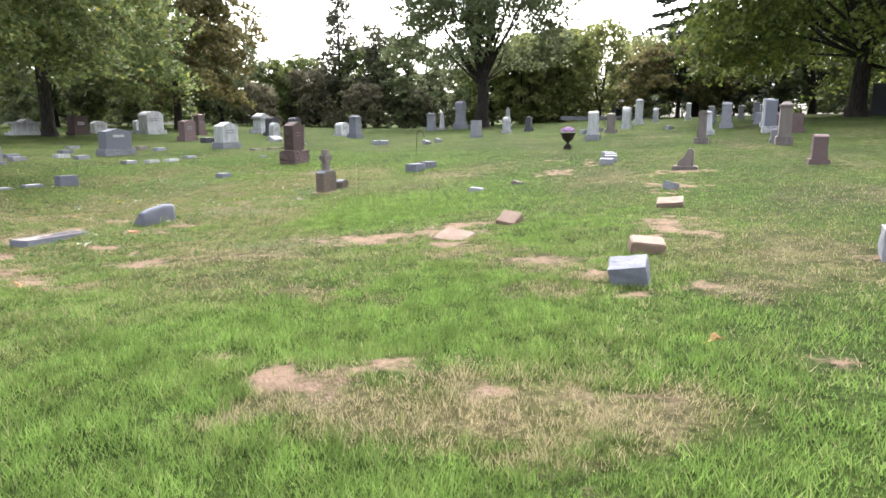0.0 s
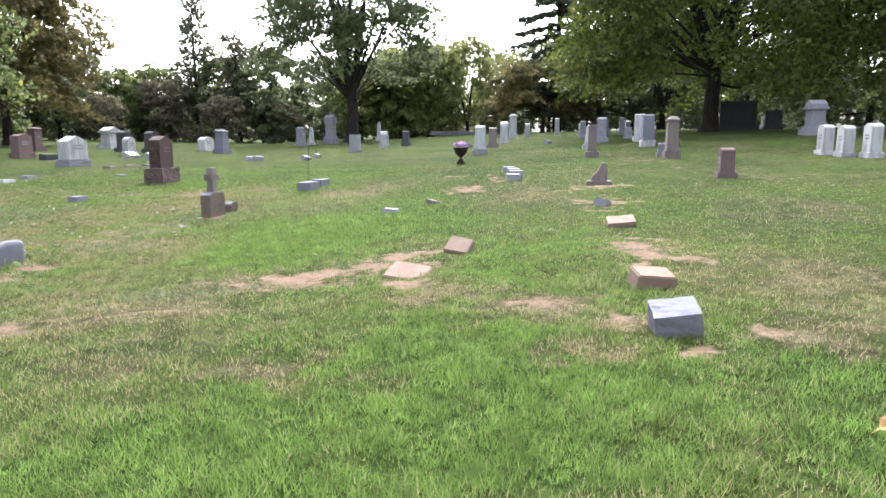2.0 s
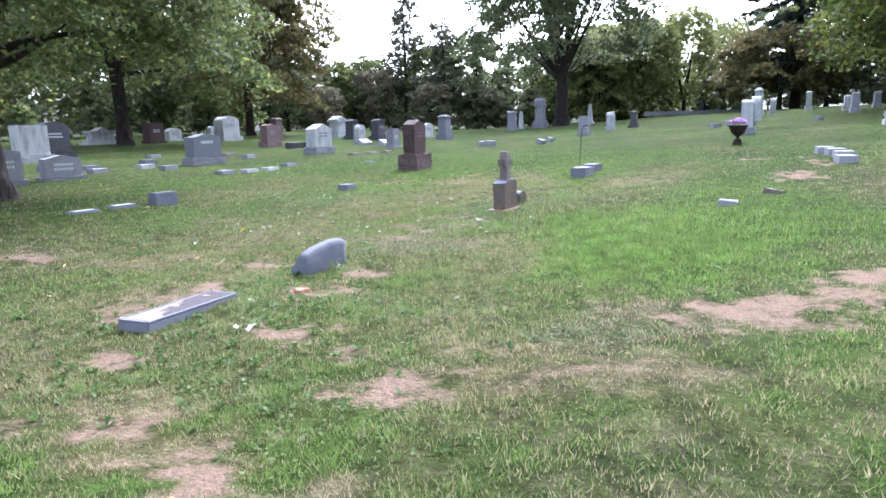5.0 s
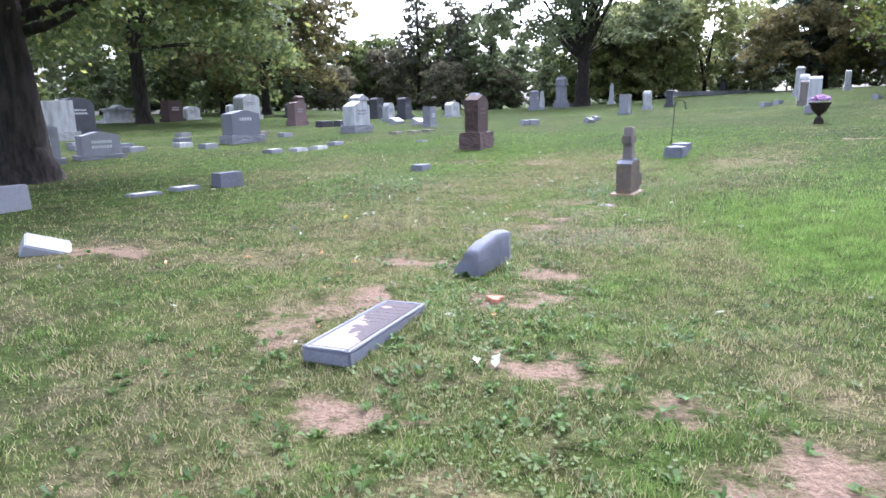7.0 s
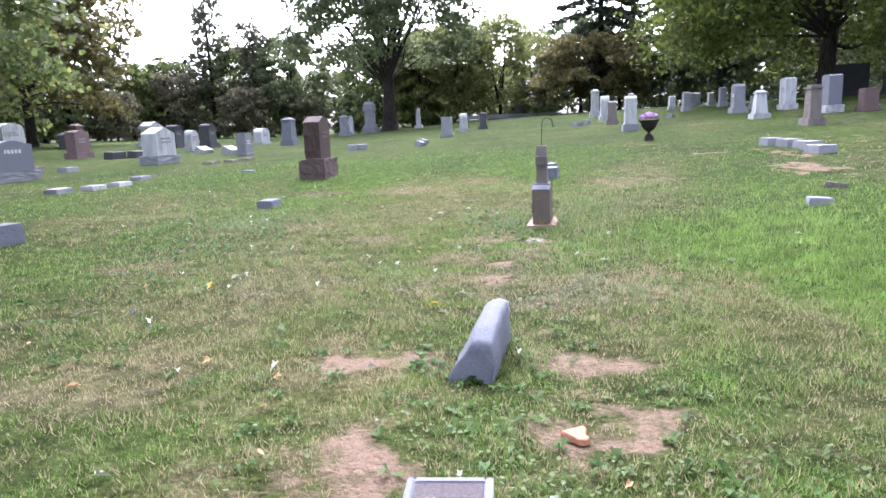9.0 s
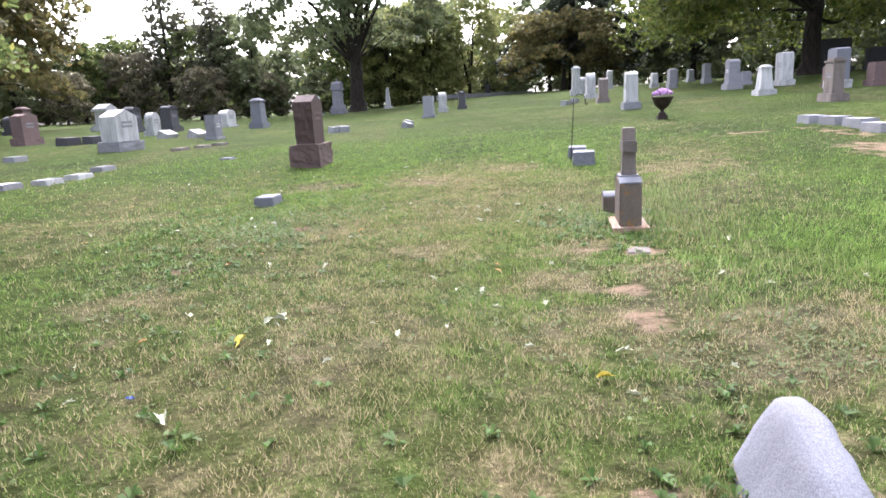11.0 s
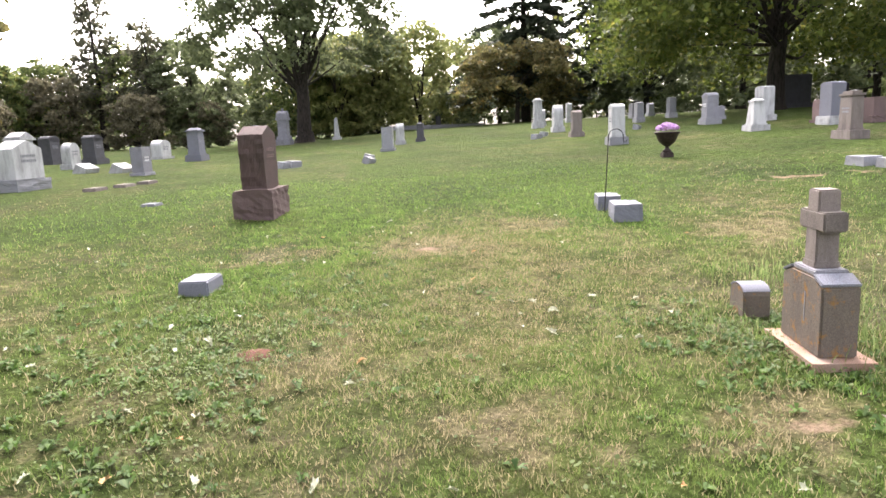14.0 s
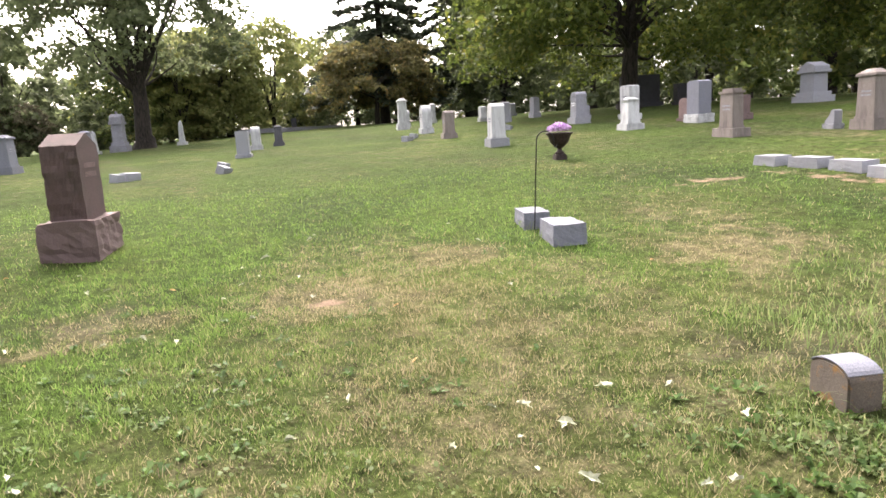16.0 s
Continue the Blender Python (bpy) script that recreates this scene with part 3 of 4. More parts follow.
def bars(parent, w, z, d, rows, material, label="worn carved lettering", size=0.045):
    """Lettering that cannot be read: short bars in rows on the front and back."""
    rr = random.Random(int(w * 1000) + int(z * 100))
    bm = bmesh.new()
    for r in range(rows):
        x = -w / 2
        while x < w / 2 - size * 0.4:
            k = size * rr.uniform(0.45, 0.8)
            for side in (-1, 1):
                t = bmesh.ops.create_cube(bm, size=1)
                for v in t["verts"]:
                    v.co = Vector((v.co.x * k + x + k / 2, v.co.y * 0.008 + side * d / 2, v.co.z * size + z - r * size * 1.8))
            x += k + size * 0.3
    tagged(part("lettering", bm, material, parent, label), kind="stuff")


def lathe(profile, seg=24):
    bm = bmesh.new()
    rings = []
    for r, z in profile:
        rings.append([bm.verts.new((r * math.cos(2 * math.pi * k / seg), r * math.sin(2 * math.pi * k / seg), z)) for k in range(seg)])
    for a, b in zip(rings, rings[1:]):
        for k in range(seg):
            f = bm.faces.new((a[k], a[(k + 1) % seg], b[(k + 1) % seg], b[k]))
            f.smooth = True
    bm.faces.new(rings[0][::-1])
    bm.faces.new(rings[-1])
    return bm


NAMES = {"white": "white marble", "pale": "pale grey granite", "grey": "grey granite", "dark": "dark polished granite", "brown": "red-brown granite", "rose": "rose granite",
         "pink": "pink sandstone", "tan": "tan sandstone", "weathered": "weathered lichen-stained limestone", "slate": "blue-grey granite"}


def tablet(x, y, w, d, h, m, top="serp", base=0.25, text=True, base_m=None, turn=68.0, tilt=(0, 0), rough_base=True):
    """An upright headstone: a die on a base."""
    hb = min(0.3, h * base)
    g = thing("headstone", x, y, f"upright {NAMES[m]} headstone on a {'rock-faced' if rough_base else 'plain'} base", "headstone", "headstones on the lawn", turn, tilt=tilt)
    part("base", block(w * 1.18, d * 1.3, hb + 0.03, rough=0.028 if rough_base else 0, seed=x), M[base_m or m], g)
    part("tablet", slab(w, d, h - hb, top, z0=hb + 0.028), M[m], g)
    if text:
        bars(g, w * 0.5, hb + (h - hb) * 0.62, d + 0.002, 2, M["letters" if m in ("dark", "brown", "grey") else "grey"], size=min(0.07, w * 0.09))
    return g


def pillar(x, y, w, d, h, m, cap="hip", base_m=None, turn=68.0, tilt=(0, 0), taper=0.93, shaft=0.74):
    """A tall squared marker: base, shaft and moulded cap."""
    hb = h * 0.2
    g = thing("pillar_monument", x, y, f"tall squared {NAMES[m]} grave marker with a moulded cap", "monument", "pillar monuments", turn, tilt=tilt)
    part("base", block(w, d, hb, taper=0.97, rough=0.008, seed=y), M[base_m or m], g)
    ws, ds = w * shaft, d * shaft * 0.97
    part("shaft", block(ws, ds, h * 0.7, z0=hb - 0.002, taper=taper), M[m], g)
    part("plinth", block(ws * 1.1, ds * 1.1, h * 0.04, z0=hb - 0.003, bevel=0.012), M[m], g)
    ws, ds = ws * taper / 0.93, ds * taper / 0.93
    if cap == "hip":
        part("cornice", block(ws * 1.12, ds * 1.12, h * 0.045, z0=h * 0.898, bevel=0.01), M[m], g)
        part("cap", block(ws * 1.02, ds * 1.02, h * 0.075, z0=h * 0.941, taper=0.45, bevel=0.01), M[m], g)
    elif cap == "stepped":
        part("cornice", block(ws * 1.1, ds * 1.1, h * 0.05, z0=h * 0.897, bevel=0.012), M[m], g)
        part("cap", block(ws * 0.8, ds * 0.8, h * 0.055, z0=h * 0.945, bevel=0.012), M[m], g)
    else:
        part("cap", slab(ws * 0.96, ds * 0.96, h * 0.105, "arch", z0=h * 0.897), M[m], g)
    bars(g, ws * 0.55, h * 0.65, ds * 0.96, 2, M["grey" if m != "grey" else "letters"], size=0.05)
    return g


def pedestal(x, y, w, d, h, m, turn=68.0, finial=False):
    """A large stepped family monument with a cornice and a gabled cap."""
    g = thing("pedestal_monument", x, y, f"large stepped {NAMES[m]} family monument with a gabled cap", "monument", "", turn)
    part("plinth", block(w, d, h * 0.17, rough=0.01, seed=x), M[m], g)
    part("step", block(w * 0.84, d * 0.82, h * 0.1, z0=h * 0.168), M[m], g)
    part("die", block(w * 0.66, d * 0.64, h * 0.46, z0=h * 0.266, taper=0.96), M[m], g)
    part("cornice", block(w * 0.82, d * 0.8, h * 0.08, z0=h * 0.724, bevel=0.02), M[m], g)
    part("cap", slab(w * 0.72, d * 0.7, h * 0.2, "gable", z0=h * 0.802), M[m], g)
    if finial:
        part("urn_finial", lathe([(0.05, 0), (0.09, 0.03), (0.04, 0.08), (0.13, 0.2), (0.13, 0.26), (0.03, 0.34)], 16), M[m], g).location = (0, 0, h * 0.97)
    return g


def obelisk(x, y, w, h, m):
    g = thing("obelisk", x, y, f"slender {NAMES[m]} obelisk on a square base", "monument")
    part("base", block(w, w, h * 0.14), M[m], g)
    part("shaft", block(w * 0.6, w * 0.6, h * 0.76, z0=h * 0.138, taper=0.6), M[m], g)
    part("point", block(w * 0.36, w * 0.36, h * 0.1, z0=h * 0.897, taper=0.1, bevel=0.004), M[m], g)


def low_marker(x, y, w, d, h, m, turn=68.0, tilt=(0, 0), rough=0.0, label="", text=True, name="grave_marker", sink=0.03):
    g = thing(name, x, y, label or f"low flat {NAMES[m]} grave marker set in grass", "grave marker", "low markers", turn, sink, tilt)
    part("block", block(w, d, h + sink, taper=0.95, rough=rough, bevel=0.014, seed=x + y), M[m], g)
    if text:
        bm = block(w * 0.7, d * 0.6, 0.008, z0=h + sink - 0.003, bevel=0.002)
        part("inscribed_panel", bm, M["grey" if m in ("white", "pale") else "letters"], g)
    return g


def bevel_marker(x, y):
    """A tapering wedge: an upright back, a narrow rounded top and a slanted face, lower at one end."""
    g = thing("slant_marker", x, y, "rough blue-grey granite slant-faced grave marker", "grave marker", "", 64.0)
    rings = []
    bm = bmesh.new()
    for t in np.linspace(0, 1, 6):
        h = (0.28 + 0.09 * math.sin(t * 1.9)) * (0.93 if t in (0.0, 1.0) else 1)
        sx = -0.38 + 0.68 * t
        rings.append([bm.verts.new((sx, yy, z)) for yy, z in ((-0.13, -0.07), (-0.145, h * 0.5), (-0.135, h * 0.95), (-0.11, h), (-0.05, h), (-0.02, h * 0.95), (0.075, h * 0.45), (0.175, -0.07))])
    for a, b in zip(rings, rings[1:]):
        for k in range(8):
            bm.faces.new((a[k], a[(k + 1) % 8], b[(k + 1) % 8], b[k]))
    bm.faces.new(rings[0][::-1])
    bm.faces.new(rings[-1])
    bmesh.ops.recalc_face_normals(bm, faces=bm.faces)
    bmesh.ops.triangulate(bm, faces=[f for f in bm.faces if len(f.verts) > 4])
    bmesh.ops.subdivide_edges(bm, edges=bm.edges[:], cuts=2, use_grid_fill=True)
    bm.normal_update()
    for v in bm.verts:
        if v.co.z > 0.01:
            v.co += v.normal * (0.013 * noise.noise(v.co * 9) + 0.010 * noise.noise(v.co * 26))
    for f in bm.faces:
        f.smooth = True
    part("wedge", bm, M["slate"], g)


def ledger(x, y):
    """A long slab lying in the grass with a raised rim and a dark weathered face."""
    g = thing("ledger_stone", x, y, "long pale stone ledger slab with a dark peeling inscription panel", "grave marker", "", 73.0, tilt=(0, 1.5))
    L, W, H = 1.10, 0.33, 0.105
    part("slab", block(L, W, H - 0.012, bevel=0.012), M["slate"], g)
    part("panel", block(L - 0.09, W - 0.07, 0.012, z0=H - 0.016, bevel=0.003), M["panel"], g, "dark weathered panel with pale peeled patches")
    for w, d, px, py in ((L, 0.03, 0, W / 2 - 0.015), (L, 0.03, 0, 0.015 - W / 2), (0.04, W - 0.062, L / 2 - 0.02, 0), (0.04, W - 0.062, 0.02 - L / 2, 0)):
        part("rim", block(w - 0.004, d, 0.014, z0=H - 0.016, bevel=0.005, x0=px, y0=py), M["slate"], g)
    # the lettering cut into the panel, too worn to read
    rr = random.Random(6)
    for r in range(6):
        bm = bmesh.new()
        px = L / 2 - 0.14 - r * 0.075
        yy = -0.10
        while yy < 0.09:
            k = rr.uniform(0.008, 0.02)
            t = bmesh.ops.create_cube(bm, size=1)
            for q in t["verts"]:
                q.co = Vector((q.co.x * 0.022 + px, q.co.y * k + yy + k / 2, q.co.z * 0.003 + H - 0.0035))
            yy += k + rr.uniform(0.006, 0.016)
        tagged(part("lettering", bm, M["faint"], g), kind="stuff")


def cross_monument(x, y):
    g = thing("cross_headstone", x, y, "brown weathered limestone cross on a shouldered block with lichen", "headstone", "", 65.0, 0.02, (0, 0))
    part("plinth", block(0.74, 0.38, 0.06, rough=0.006, seed=2), M["plinth"], g, "pinkish crumbling concrete plinth")
    part("die", slab(0.56, 0.23, 0.50, "shoulder", z0=0.058), M["weathered"], g)
    part("cap", block(0.30, 0.21, 0.035, z0=0.556, bevel=0.008), M["grey"], g)
    part("shaft", block(0.16, 0.145, 0.50, z0=0.588, taper=0.92, bevel=0.01), M["tan"], g)
    part("shaft_foot", block(0.18, 0.165, 0.05, z0=0.589, taper=0.93, bevel=0.008), M["tan"], g)
    part("cross_arm", block(0.335, 0.148, 0.125, z0=0.83, bevel=0.01), M["tan"], g)
    # paler slips on both shoulders paint in the sky's light from above
    for sx in (-1, 1):
        part("shoulder_top", block(0.132, 0.236, 0.02, z0=0.0, bevel=0.006), M["slate"], g, "pale sloping shoulder with skylight put into its colour").matrix_basis = pose(sx * 0.214, 0, 0.534, 0, sx * 22, 0)
    part("rain_streak", block(0.012, 0.004, 0.20, z0=0.24, bevel=0.001, x0=-0.06, y0=0.116), M["pale"], g, "pale streak washed down the die")


def footstone(x, y):
    g = thing("footstone", x, y, "small round-topped brown footstone with orange lichen", "headstone", "", 65.0)
    part("block", slab(0.30, 0.20, 0.26, "arch", bevel=0.01), M["weathered"], g)
    # thin paler sheet over the arch: skylight on the top, given as colour
    bm = bmesh.new()
    for k in range(10):
        t0, t1 = math.pi * (0.12 + 0.076 * k), math.pi * (0.12 + 0.076 * (k + 1))
        q = [bm.verts.new((0.15 * math.cos(t), yy, 0.1945 + 0.0705 * math.sin(t))) for t, yy in ((t0, -0.1), (t1, -0.1), (t1, 0.1), (t0, 0.1))]
        bm.faces.new(q)
    bmesh.ops.remove_doubles(bm, verts=bm.verts, dist=0.001)
    bmesh.ops.recalc_face_normals(bm, faces=bm.faces)
    bmesh.ops.solidify(bm, geom=bm.faces[:], thickness=-0.006)
    part("pale_top", bm, M["slate"], g, "pale top with skylight put into its colour")


def brown_monument(x, y):
    g = thing("granite_monument", x, y, "red-brown granite monument on a rock-faced base", "headstone", "", 66.0)
    part("base", block(0.92, 0.66, 0.50, rough=0.04, seed=5), M["rose"], g, "rock-faced rose granite base")
    bm = slab(0.66, 0.42, 1.06, "gable", z0=0.485, bevel=0)
    bmesh.ops.triangulate(bm, faces=[f for f in bm.faces if len(f.verts) > 4])
    bmesh.ops.subdivide_edges(bm, edges=bm.edges[:], cuts=11, use_grid_fill=True)
    for v in bm.verts:
        if abs(v.co.x) > 0.325 and v.co.z > 0.5:
            v.co.x += (1 if v.co.x > 0 else -1) * (0.035 * noise.noise(v.co * 6) + 0.02 * noise.noise(v.co * 15))
    part("die", bm, M["brown"], g)
    bars(g, 0.36, 1.15, 0.422, 2, M["rose"], size=0.06)


def urn(x, y):
    g = thing("garden_urn", x, y, "rusty dark cast-iron urn planter with lilac flowers", "urn")
    part("foot", block(0.30, 0.30, 0.16, taper=0.85, bevel=0.01), M["iron"], g)
    part("bowl", lathe([(0.11, 0.155), (0.12, 0.2), (0.06, 0.25), (0.055, 0.30), (0.12, 0.35), (0.21, 0.43), (0.255, 0.53), (0.27, 0.6), (0.33, 0.66), (0.33, 0.69), (0.27, 0.69), (0.24, 0.64)], 28), M["iron"], g)
    rs = np.random.RandomState(3)
    vs = []
    for _ in range(600):
        a, r = rs.uniform(0, 6.28), 0.27 * math.sqrt(rs.uniform())
        c = np.array([r * math.cos(a), r * math.sin(a), 0.7 + (0.24 - r * 0.45) * rs.uniform(0.4, 1)])
        u, v = rs.normal(size=3), rs.normal(size=3)
        u, v = 0.055 * u / np.linalg.norm(u), 0.045 * v / np.linalg.norm(v)
        vs += [c - u, c + v, c + u, c - v]
    f = new("flowers", mesh_from("flowers", np.array(vs), np.arange(len(vs)).reshape(-1, 4), M["petal"], 4))
    f.parent = g
    tagged(f, "lilac and white artificial flowers")


def tube(points, r, seg=8):
    cu = bpy.data.curves.new("tube", "CURVE")
    cu.dimensions, cu.bevel_depth, cu.bevel_resolution = "3D", r, 2
    sp = cu.splines.new("POLY")
    sp.points.add(len(points) - 1)
    for p, q in zip(sp.points, points):
        p.co = (*q, 1)
    tmp = new("tmp", cu)
    me = bpy.data.meshes.new_from_object(tmp.evaluated_get(bpy.context.evaluated_depsgraph_get()))
    bpy.data.objects.remove(tmp)
    bm = bmesh.new()
    bm.from_mesh(me)
    return bm


def shepherd_hook(x, y):
    g = thing("shepherd_hook", x, y, "thin black steel shepherd hook stuck in the lawn", "plant hook", "", -20.0, 0.05, (0, 3))
    pts = [(0, 0, z) for z in np.linspace(0, 1.2, 6)]
    pts += [(0.11 - 0.11 * math.cos(t), 0, 1.2 + 0.11 * math.sin(t)) for t in np.linspace(0.2, math.pi, 12)]
    pts += [(0.22, 0, 1.15), (0.235, 0, 1.12), (0.26, 0, 1.12), (0.27, 0, 1.15)]
    part("rod", tube(pts, 0.008), M["rod"], g)


# ---- monuments near the walk ----
cross_monument(-1.93, 16.30)
footstone(-1.67, 17.13)
brown_monument(-4.66, 24.86)
urn(6.08, 27.75)
shepherd_hook(0.03, 21.65)
low_marker(0.42, 22.15, 0.62, 0.36, 0.2, "slate", rough=0.018, text=False, label="low rough blue-grey granite block beside a shepherd hook", turn=63)
low_marker(0.06, 21.18, 0.66, 0.40, 0.22, "slate", rough=0.018, text=False, label="low rough blue-grey granite block beside a shepherd hook", turn=63)
bevel_marker(-4.13, 11.57)
ledger(-4.82, 9.56)
low_marker(2.86, 6.12, 0.30, 0.36, 0.22, "slate", turn=72, tilt=(-9, -14), rough=0.018, text=False, label="pale rough-hewn granite block leaning in the grass", name="stone_block")
low_marker(3.42, 7.55, 0.34, 0.40, 0.15, "pink", turn=80, tilt=(4, -8), text=False, label="low pink sandstone marker with a tilted flat top")
low_marker(1.18, 9.02, 0.50, 0.48, 0.06, "pink", turn=62, tilt=(7, -11), text=False, label="flat pink sandstone tablet lying on bare soil")
low_marker(2.08, 10.32, 0.36, 0.34, 0.12, "pink", turn=56, tilt=(8, -26), text=False, label="small tan sandstone marker tilted out of the soil", sink=0.06)
low_marker(4.95, 11.3, 0.36, 0.44, 0.11, "pink", turn=70, tilt=(-6, -12), rough=0.01, text=False)
low_marker(5.75, 13.8, 0.22, 0.26, 0.13, "pale", turn=40, tilt=(10, 12), rough=0.012, text=False, label="small broken pale stone lying in the grass", name="stone_fragment")
low_marker(1.76, 15.5, 0.24, 0.32, 0.09, "pale", turn=66, tilt=(4, 0), text=False)
low_marker(2.85, 16.4, 0.22, 0.3, 0.07, "tan", turn=40, tilt=(8, 5), rough=0.02, text=False, label="broken tan stone piece half sunk in soil", name="stone_fragment")
low_marker(-2.38, 15.36, 0.5, 0.24, 0.002, "tan", turn=62, tilt=(0, 1), text=False, label="flush pink stone slab almost grown over by grass")
low_marker(-5.72, 19.95, 0.42, 0.30, 0.13, "slate", turn=68, text=False, label="small low blue-grey granite marker block")
low_marker(-9.05, 17.4, 0.5, 0.28, 0.26, "slate", rough=0.012, text=False, turn=60)
low_marker(-9.55, 16.7, 0.5, 0.3, 0.06, "slate", turn=60)
low_marker(-9.95, 16.05, 0.55, 0.3, 0.04, "slate", turn=60)
low_marker(-11.0, 14.3, 0.55, 0.2, 0.36, "pale", text=False, label="low pale granite block headstone in tree shade")
low_marker(-8.75, 11.85, 0.46, 0.34, 0.12, "pale", turn=40, tilt=(18, 20), text=False, label="pale marble marker tipped over on its edge", sink=0.08)
for x, y, m in ((-10.25, 23.45, "grey"), (-9.74, 24.1, "white"), (-9.4, 25.0, "white"), (-9.2, 26.3, "pale")):
    low_marker(x, y, 0.52, 0.34, 0.10, m)
for k, (x, y, w) in enumerate(((6.5, 22.5, 0.52), (6.42, 21.75, 0.62), (6.24, 20.95, 0.62), (5.92, 20.2, 0.62))):
    low_marker(x, y, w, 0.4, 0.17, "pale", turn=76, rough=0.01, text=False, label="pale rock-faced granite plot kerb block in a row", name="kerb_stone")
for x, y in ((-8.1, 31.8), (-7.5, 32.6), (-7.0, 33.4)):
    low_marker(x, y, 0.6, 0.35, 0.08, "tan", text=False)
low_marker(-6.55, 27.2, 0.4, 0.3, 0.05, "slate", text=False)
for x, y, w, t in ((-0.1, 35.7, 0.4, 20), (-2.5, 36.8, 0.55, 5), (-2.9, 36.5, 0.3, 8), (0.5, 38.0, 0.3, 12), (14.3, 40.2, 0.5, 14), (9.6, 41.5, 0.8, 4), (10.8, 43.0, 0.5, 6)):
    low_marker(x, y, w, 0.3, 0.22, "pale", turn=40, tilt=(t, t * 0.4), rough=0.015, text=False, label="fallen pale stone fragment lying on the lawn", name="stone_fragment")

# the headstone passed at the start
g = tablet(5.93, 6.55, 0.60, 0.30, 1.22, "pale", "flat", 0.27, text=False, turn=-28)
bars(g, 0.42, 0.92, 0.302, 1, M["white"], "raised pale name panel", 0.11)
bars(g, 0.36, 0.66, 0.302, 2, M["white"], "pale carved lettering", 0.06)

# ---- stones up the slope ----
pillar(10.3, 16.5, 0.52, 0.48, 0.76, "rose", "flat")
g = thing("broken_headstone", 7.33, 17.4, "broken stump of a grey headstone on its base", "headstone")
part("base", block(0.5, 0.62, 0.13, bevel=0.015), M["tan"], g)
part("stump", slab(0.40, 0.2, 0.46, "broken", z0=0.128), M["tan"], g).matrix_basis = pose(0, 0, 0, 0, 0, 90)
pillar(11.15, 26.5, 0.95, 0.54, 1.3, "tan", "stepped", shaft=0.64)
pillar(13.1, 23.9, 0.8, 0.56, 1.5, "tan", "hip")
tablet(16.6, 29.9, 0.62, 0.5, 0.85, "rose", "flat", text=False)
tablet(16.7, 32.1, 0.62, 0.42, 0.85, "rose", "arch", 0.1, text=False)
tablet(16.0, 31.1, 0.8, 0.5, 1.5, "slate", "shoulder", 0.28, base_m="white", text=False)
tablet(13.25, 24.9, 0.35, 0.25, 0.5, "pale", "broken", text=False)
pillar(13.5, 32.1, 0.85, 0.68, 1.15, "white", "hip", taper=0.72)
tablet(18.4, 36.5, 0.9, 0.5, 1.5, "white", "shoulder", 0.16)
pillar(8.3, 33.2, 0.82, 0.66, 1.42, "white", "arch", base_m="pale")
pillar(10.8, 39.9, 0.8, 0.62, 1.2, "tan", "flat")
tablet(13.3, 45.9, 0.95, 0.5, 1.45, "white", "round", 0.18)
pillar(16.4, 53.9, 0.95, 0.8, 2.0, "white")
tablet(19.0, 58.0, 0.8, 0.4, 1.2, "white", "round", text=False)
tablet(2.95, 43.9, 0.82, 0.5, 1.1, "pale", "flat", 0.12)
tablet(5.5, 50.3, 0.7, 0.45, 1.2, "white", "round", 0.2)
pillar(7.4, 52.3, 0.75, 0.6, 1.15, "dark")
pillar(-5.6, 48.2, 1.1, 0.8, 1.6, "slate")
pedestal(2.6, 80, 1.7, 1.4, 3.3, "grey", finial=True)
pillar(-0.7, 72, 1.1, 1.0, 1.9, "grey")
obelisk(8.6, 84, 0.9, 2.4, "white")
obelisk(0.4, 78, 0.8, 2.0, "white")
obelisk(30.5, 108, 1.3, 5.0, "white")
tablet(26, 100, 3.2, 0.6, 1.6, "dark", "flat", text=False)
tablet(18.15, 22.3, 0.62, 0.35, 1.05, "white", "arch", 0.15)
tablet(17.8, 21.0, 0.62, 0.35, 1.05, "white", "arch", 0.15)
tablet(17.9, 20.0, 0.62, 0.35, 1.1, "white", "arch", 0.15)
pedestal(26.4, 32.6, 1.4, 1.15, 1.85, "pale")
pillar(16.9, 38.2, 1.0, 0.75, 1.45, "grey", "flat", base_m="pale")
tablet(33.0, 48.6, 2.6, 1.0, 2.2, "dark", "flat", 0.15, text=False, turn=-30)
tablet(33.8, 45.5, 1.1, 0.7, 1.4, "dark", "flat", 0.15, text=False, turn=-30)
for x, y, w, h, m in ((19.5, 47, 0.8, 1.2, "pale"), (21.5, 52, 0.7, 1.0, "white"), (23.5, 49, 0.8, 1.3, "pale"), (25, 55, 0.9, 1.1, "grey"), (28, 57, 0.8, 1.0, "pale"), (20, 41, 0.6, 0.7, "grey"), (22.5, 60, 0.8, 1.5, "white"),
                      (38, 52, 1.0, 1.1, "pale"), (41, 50, 0.9, 1.0, "pale"), (30, 62, 1.0, 1.1, "grey")):
    tablet(x, y, w, 0.4, h, m, "serp", text=False)

g = thing("low_wall", 24, 94.5, "low dark stone kerb wall round a burial plot", "wall", turn=14)
for k in range(7):
    part("coping", block(2.1, 0.5, 0.5, rough=0.02, seed=k, x0=-6.6 + 2.13 * k), M["grey"], g)

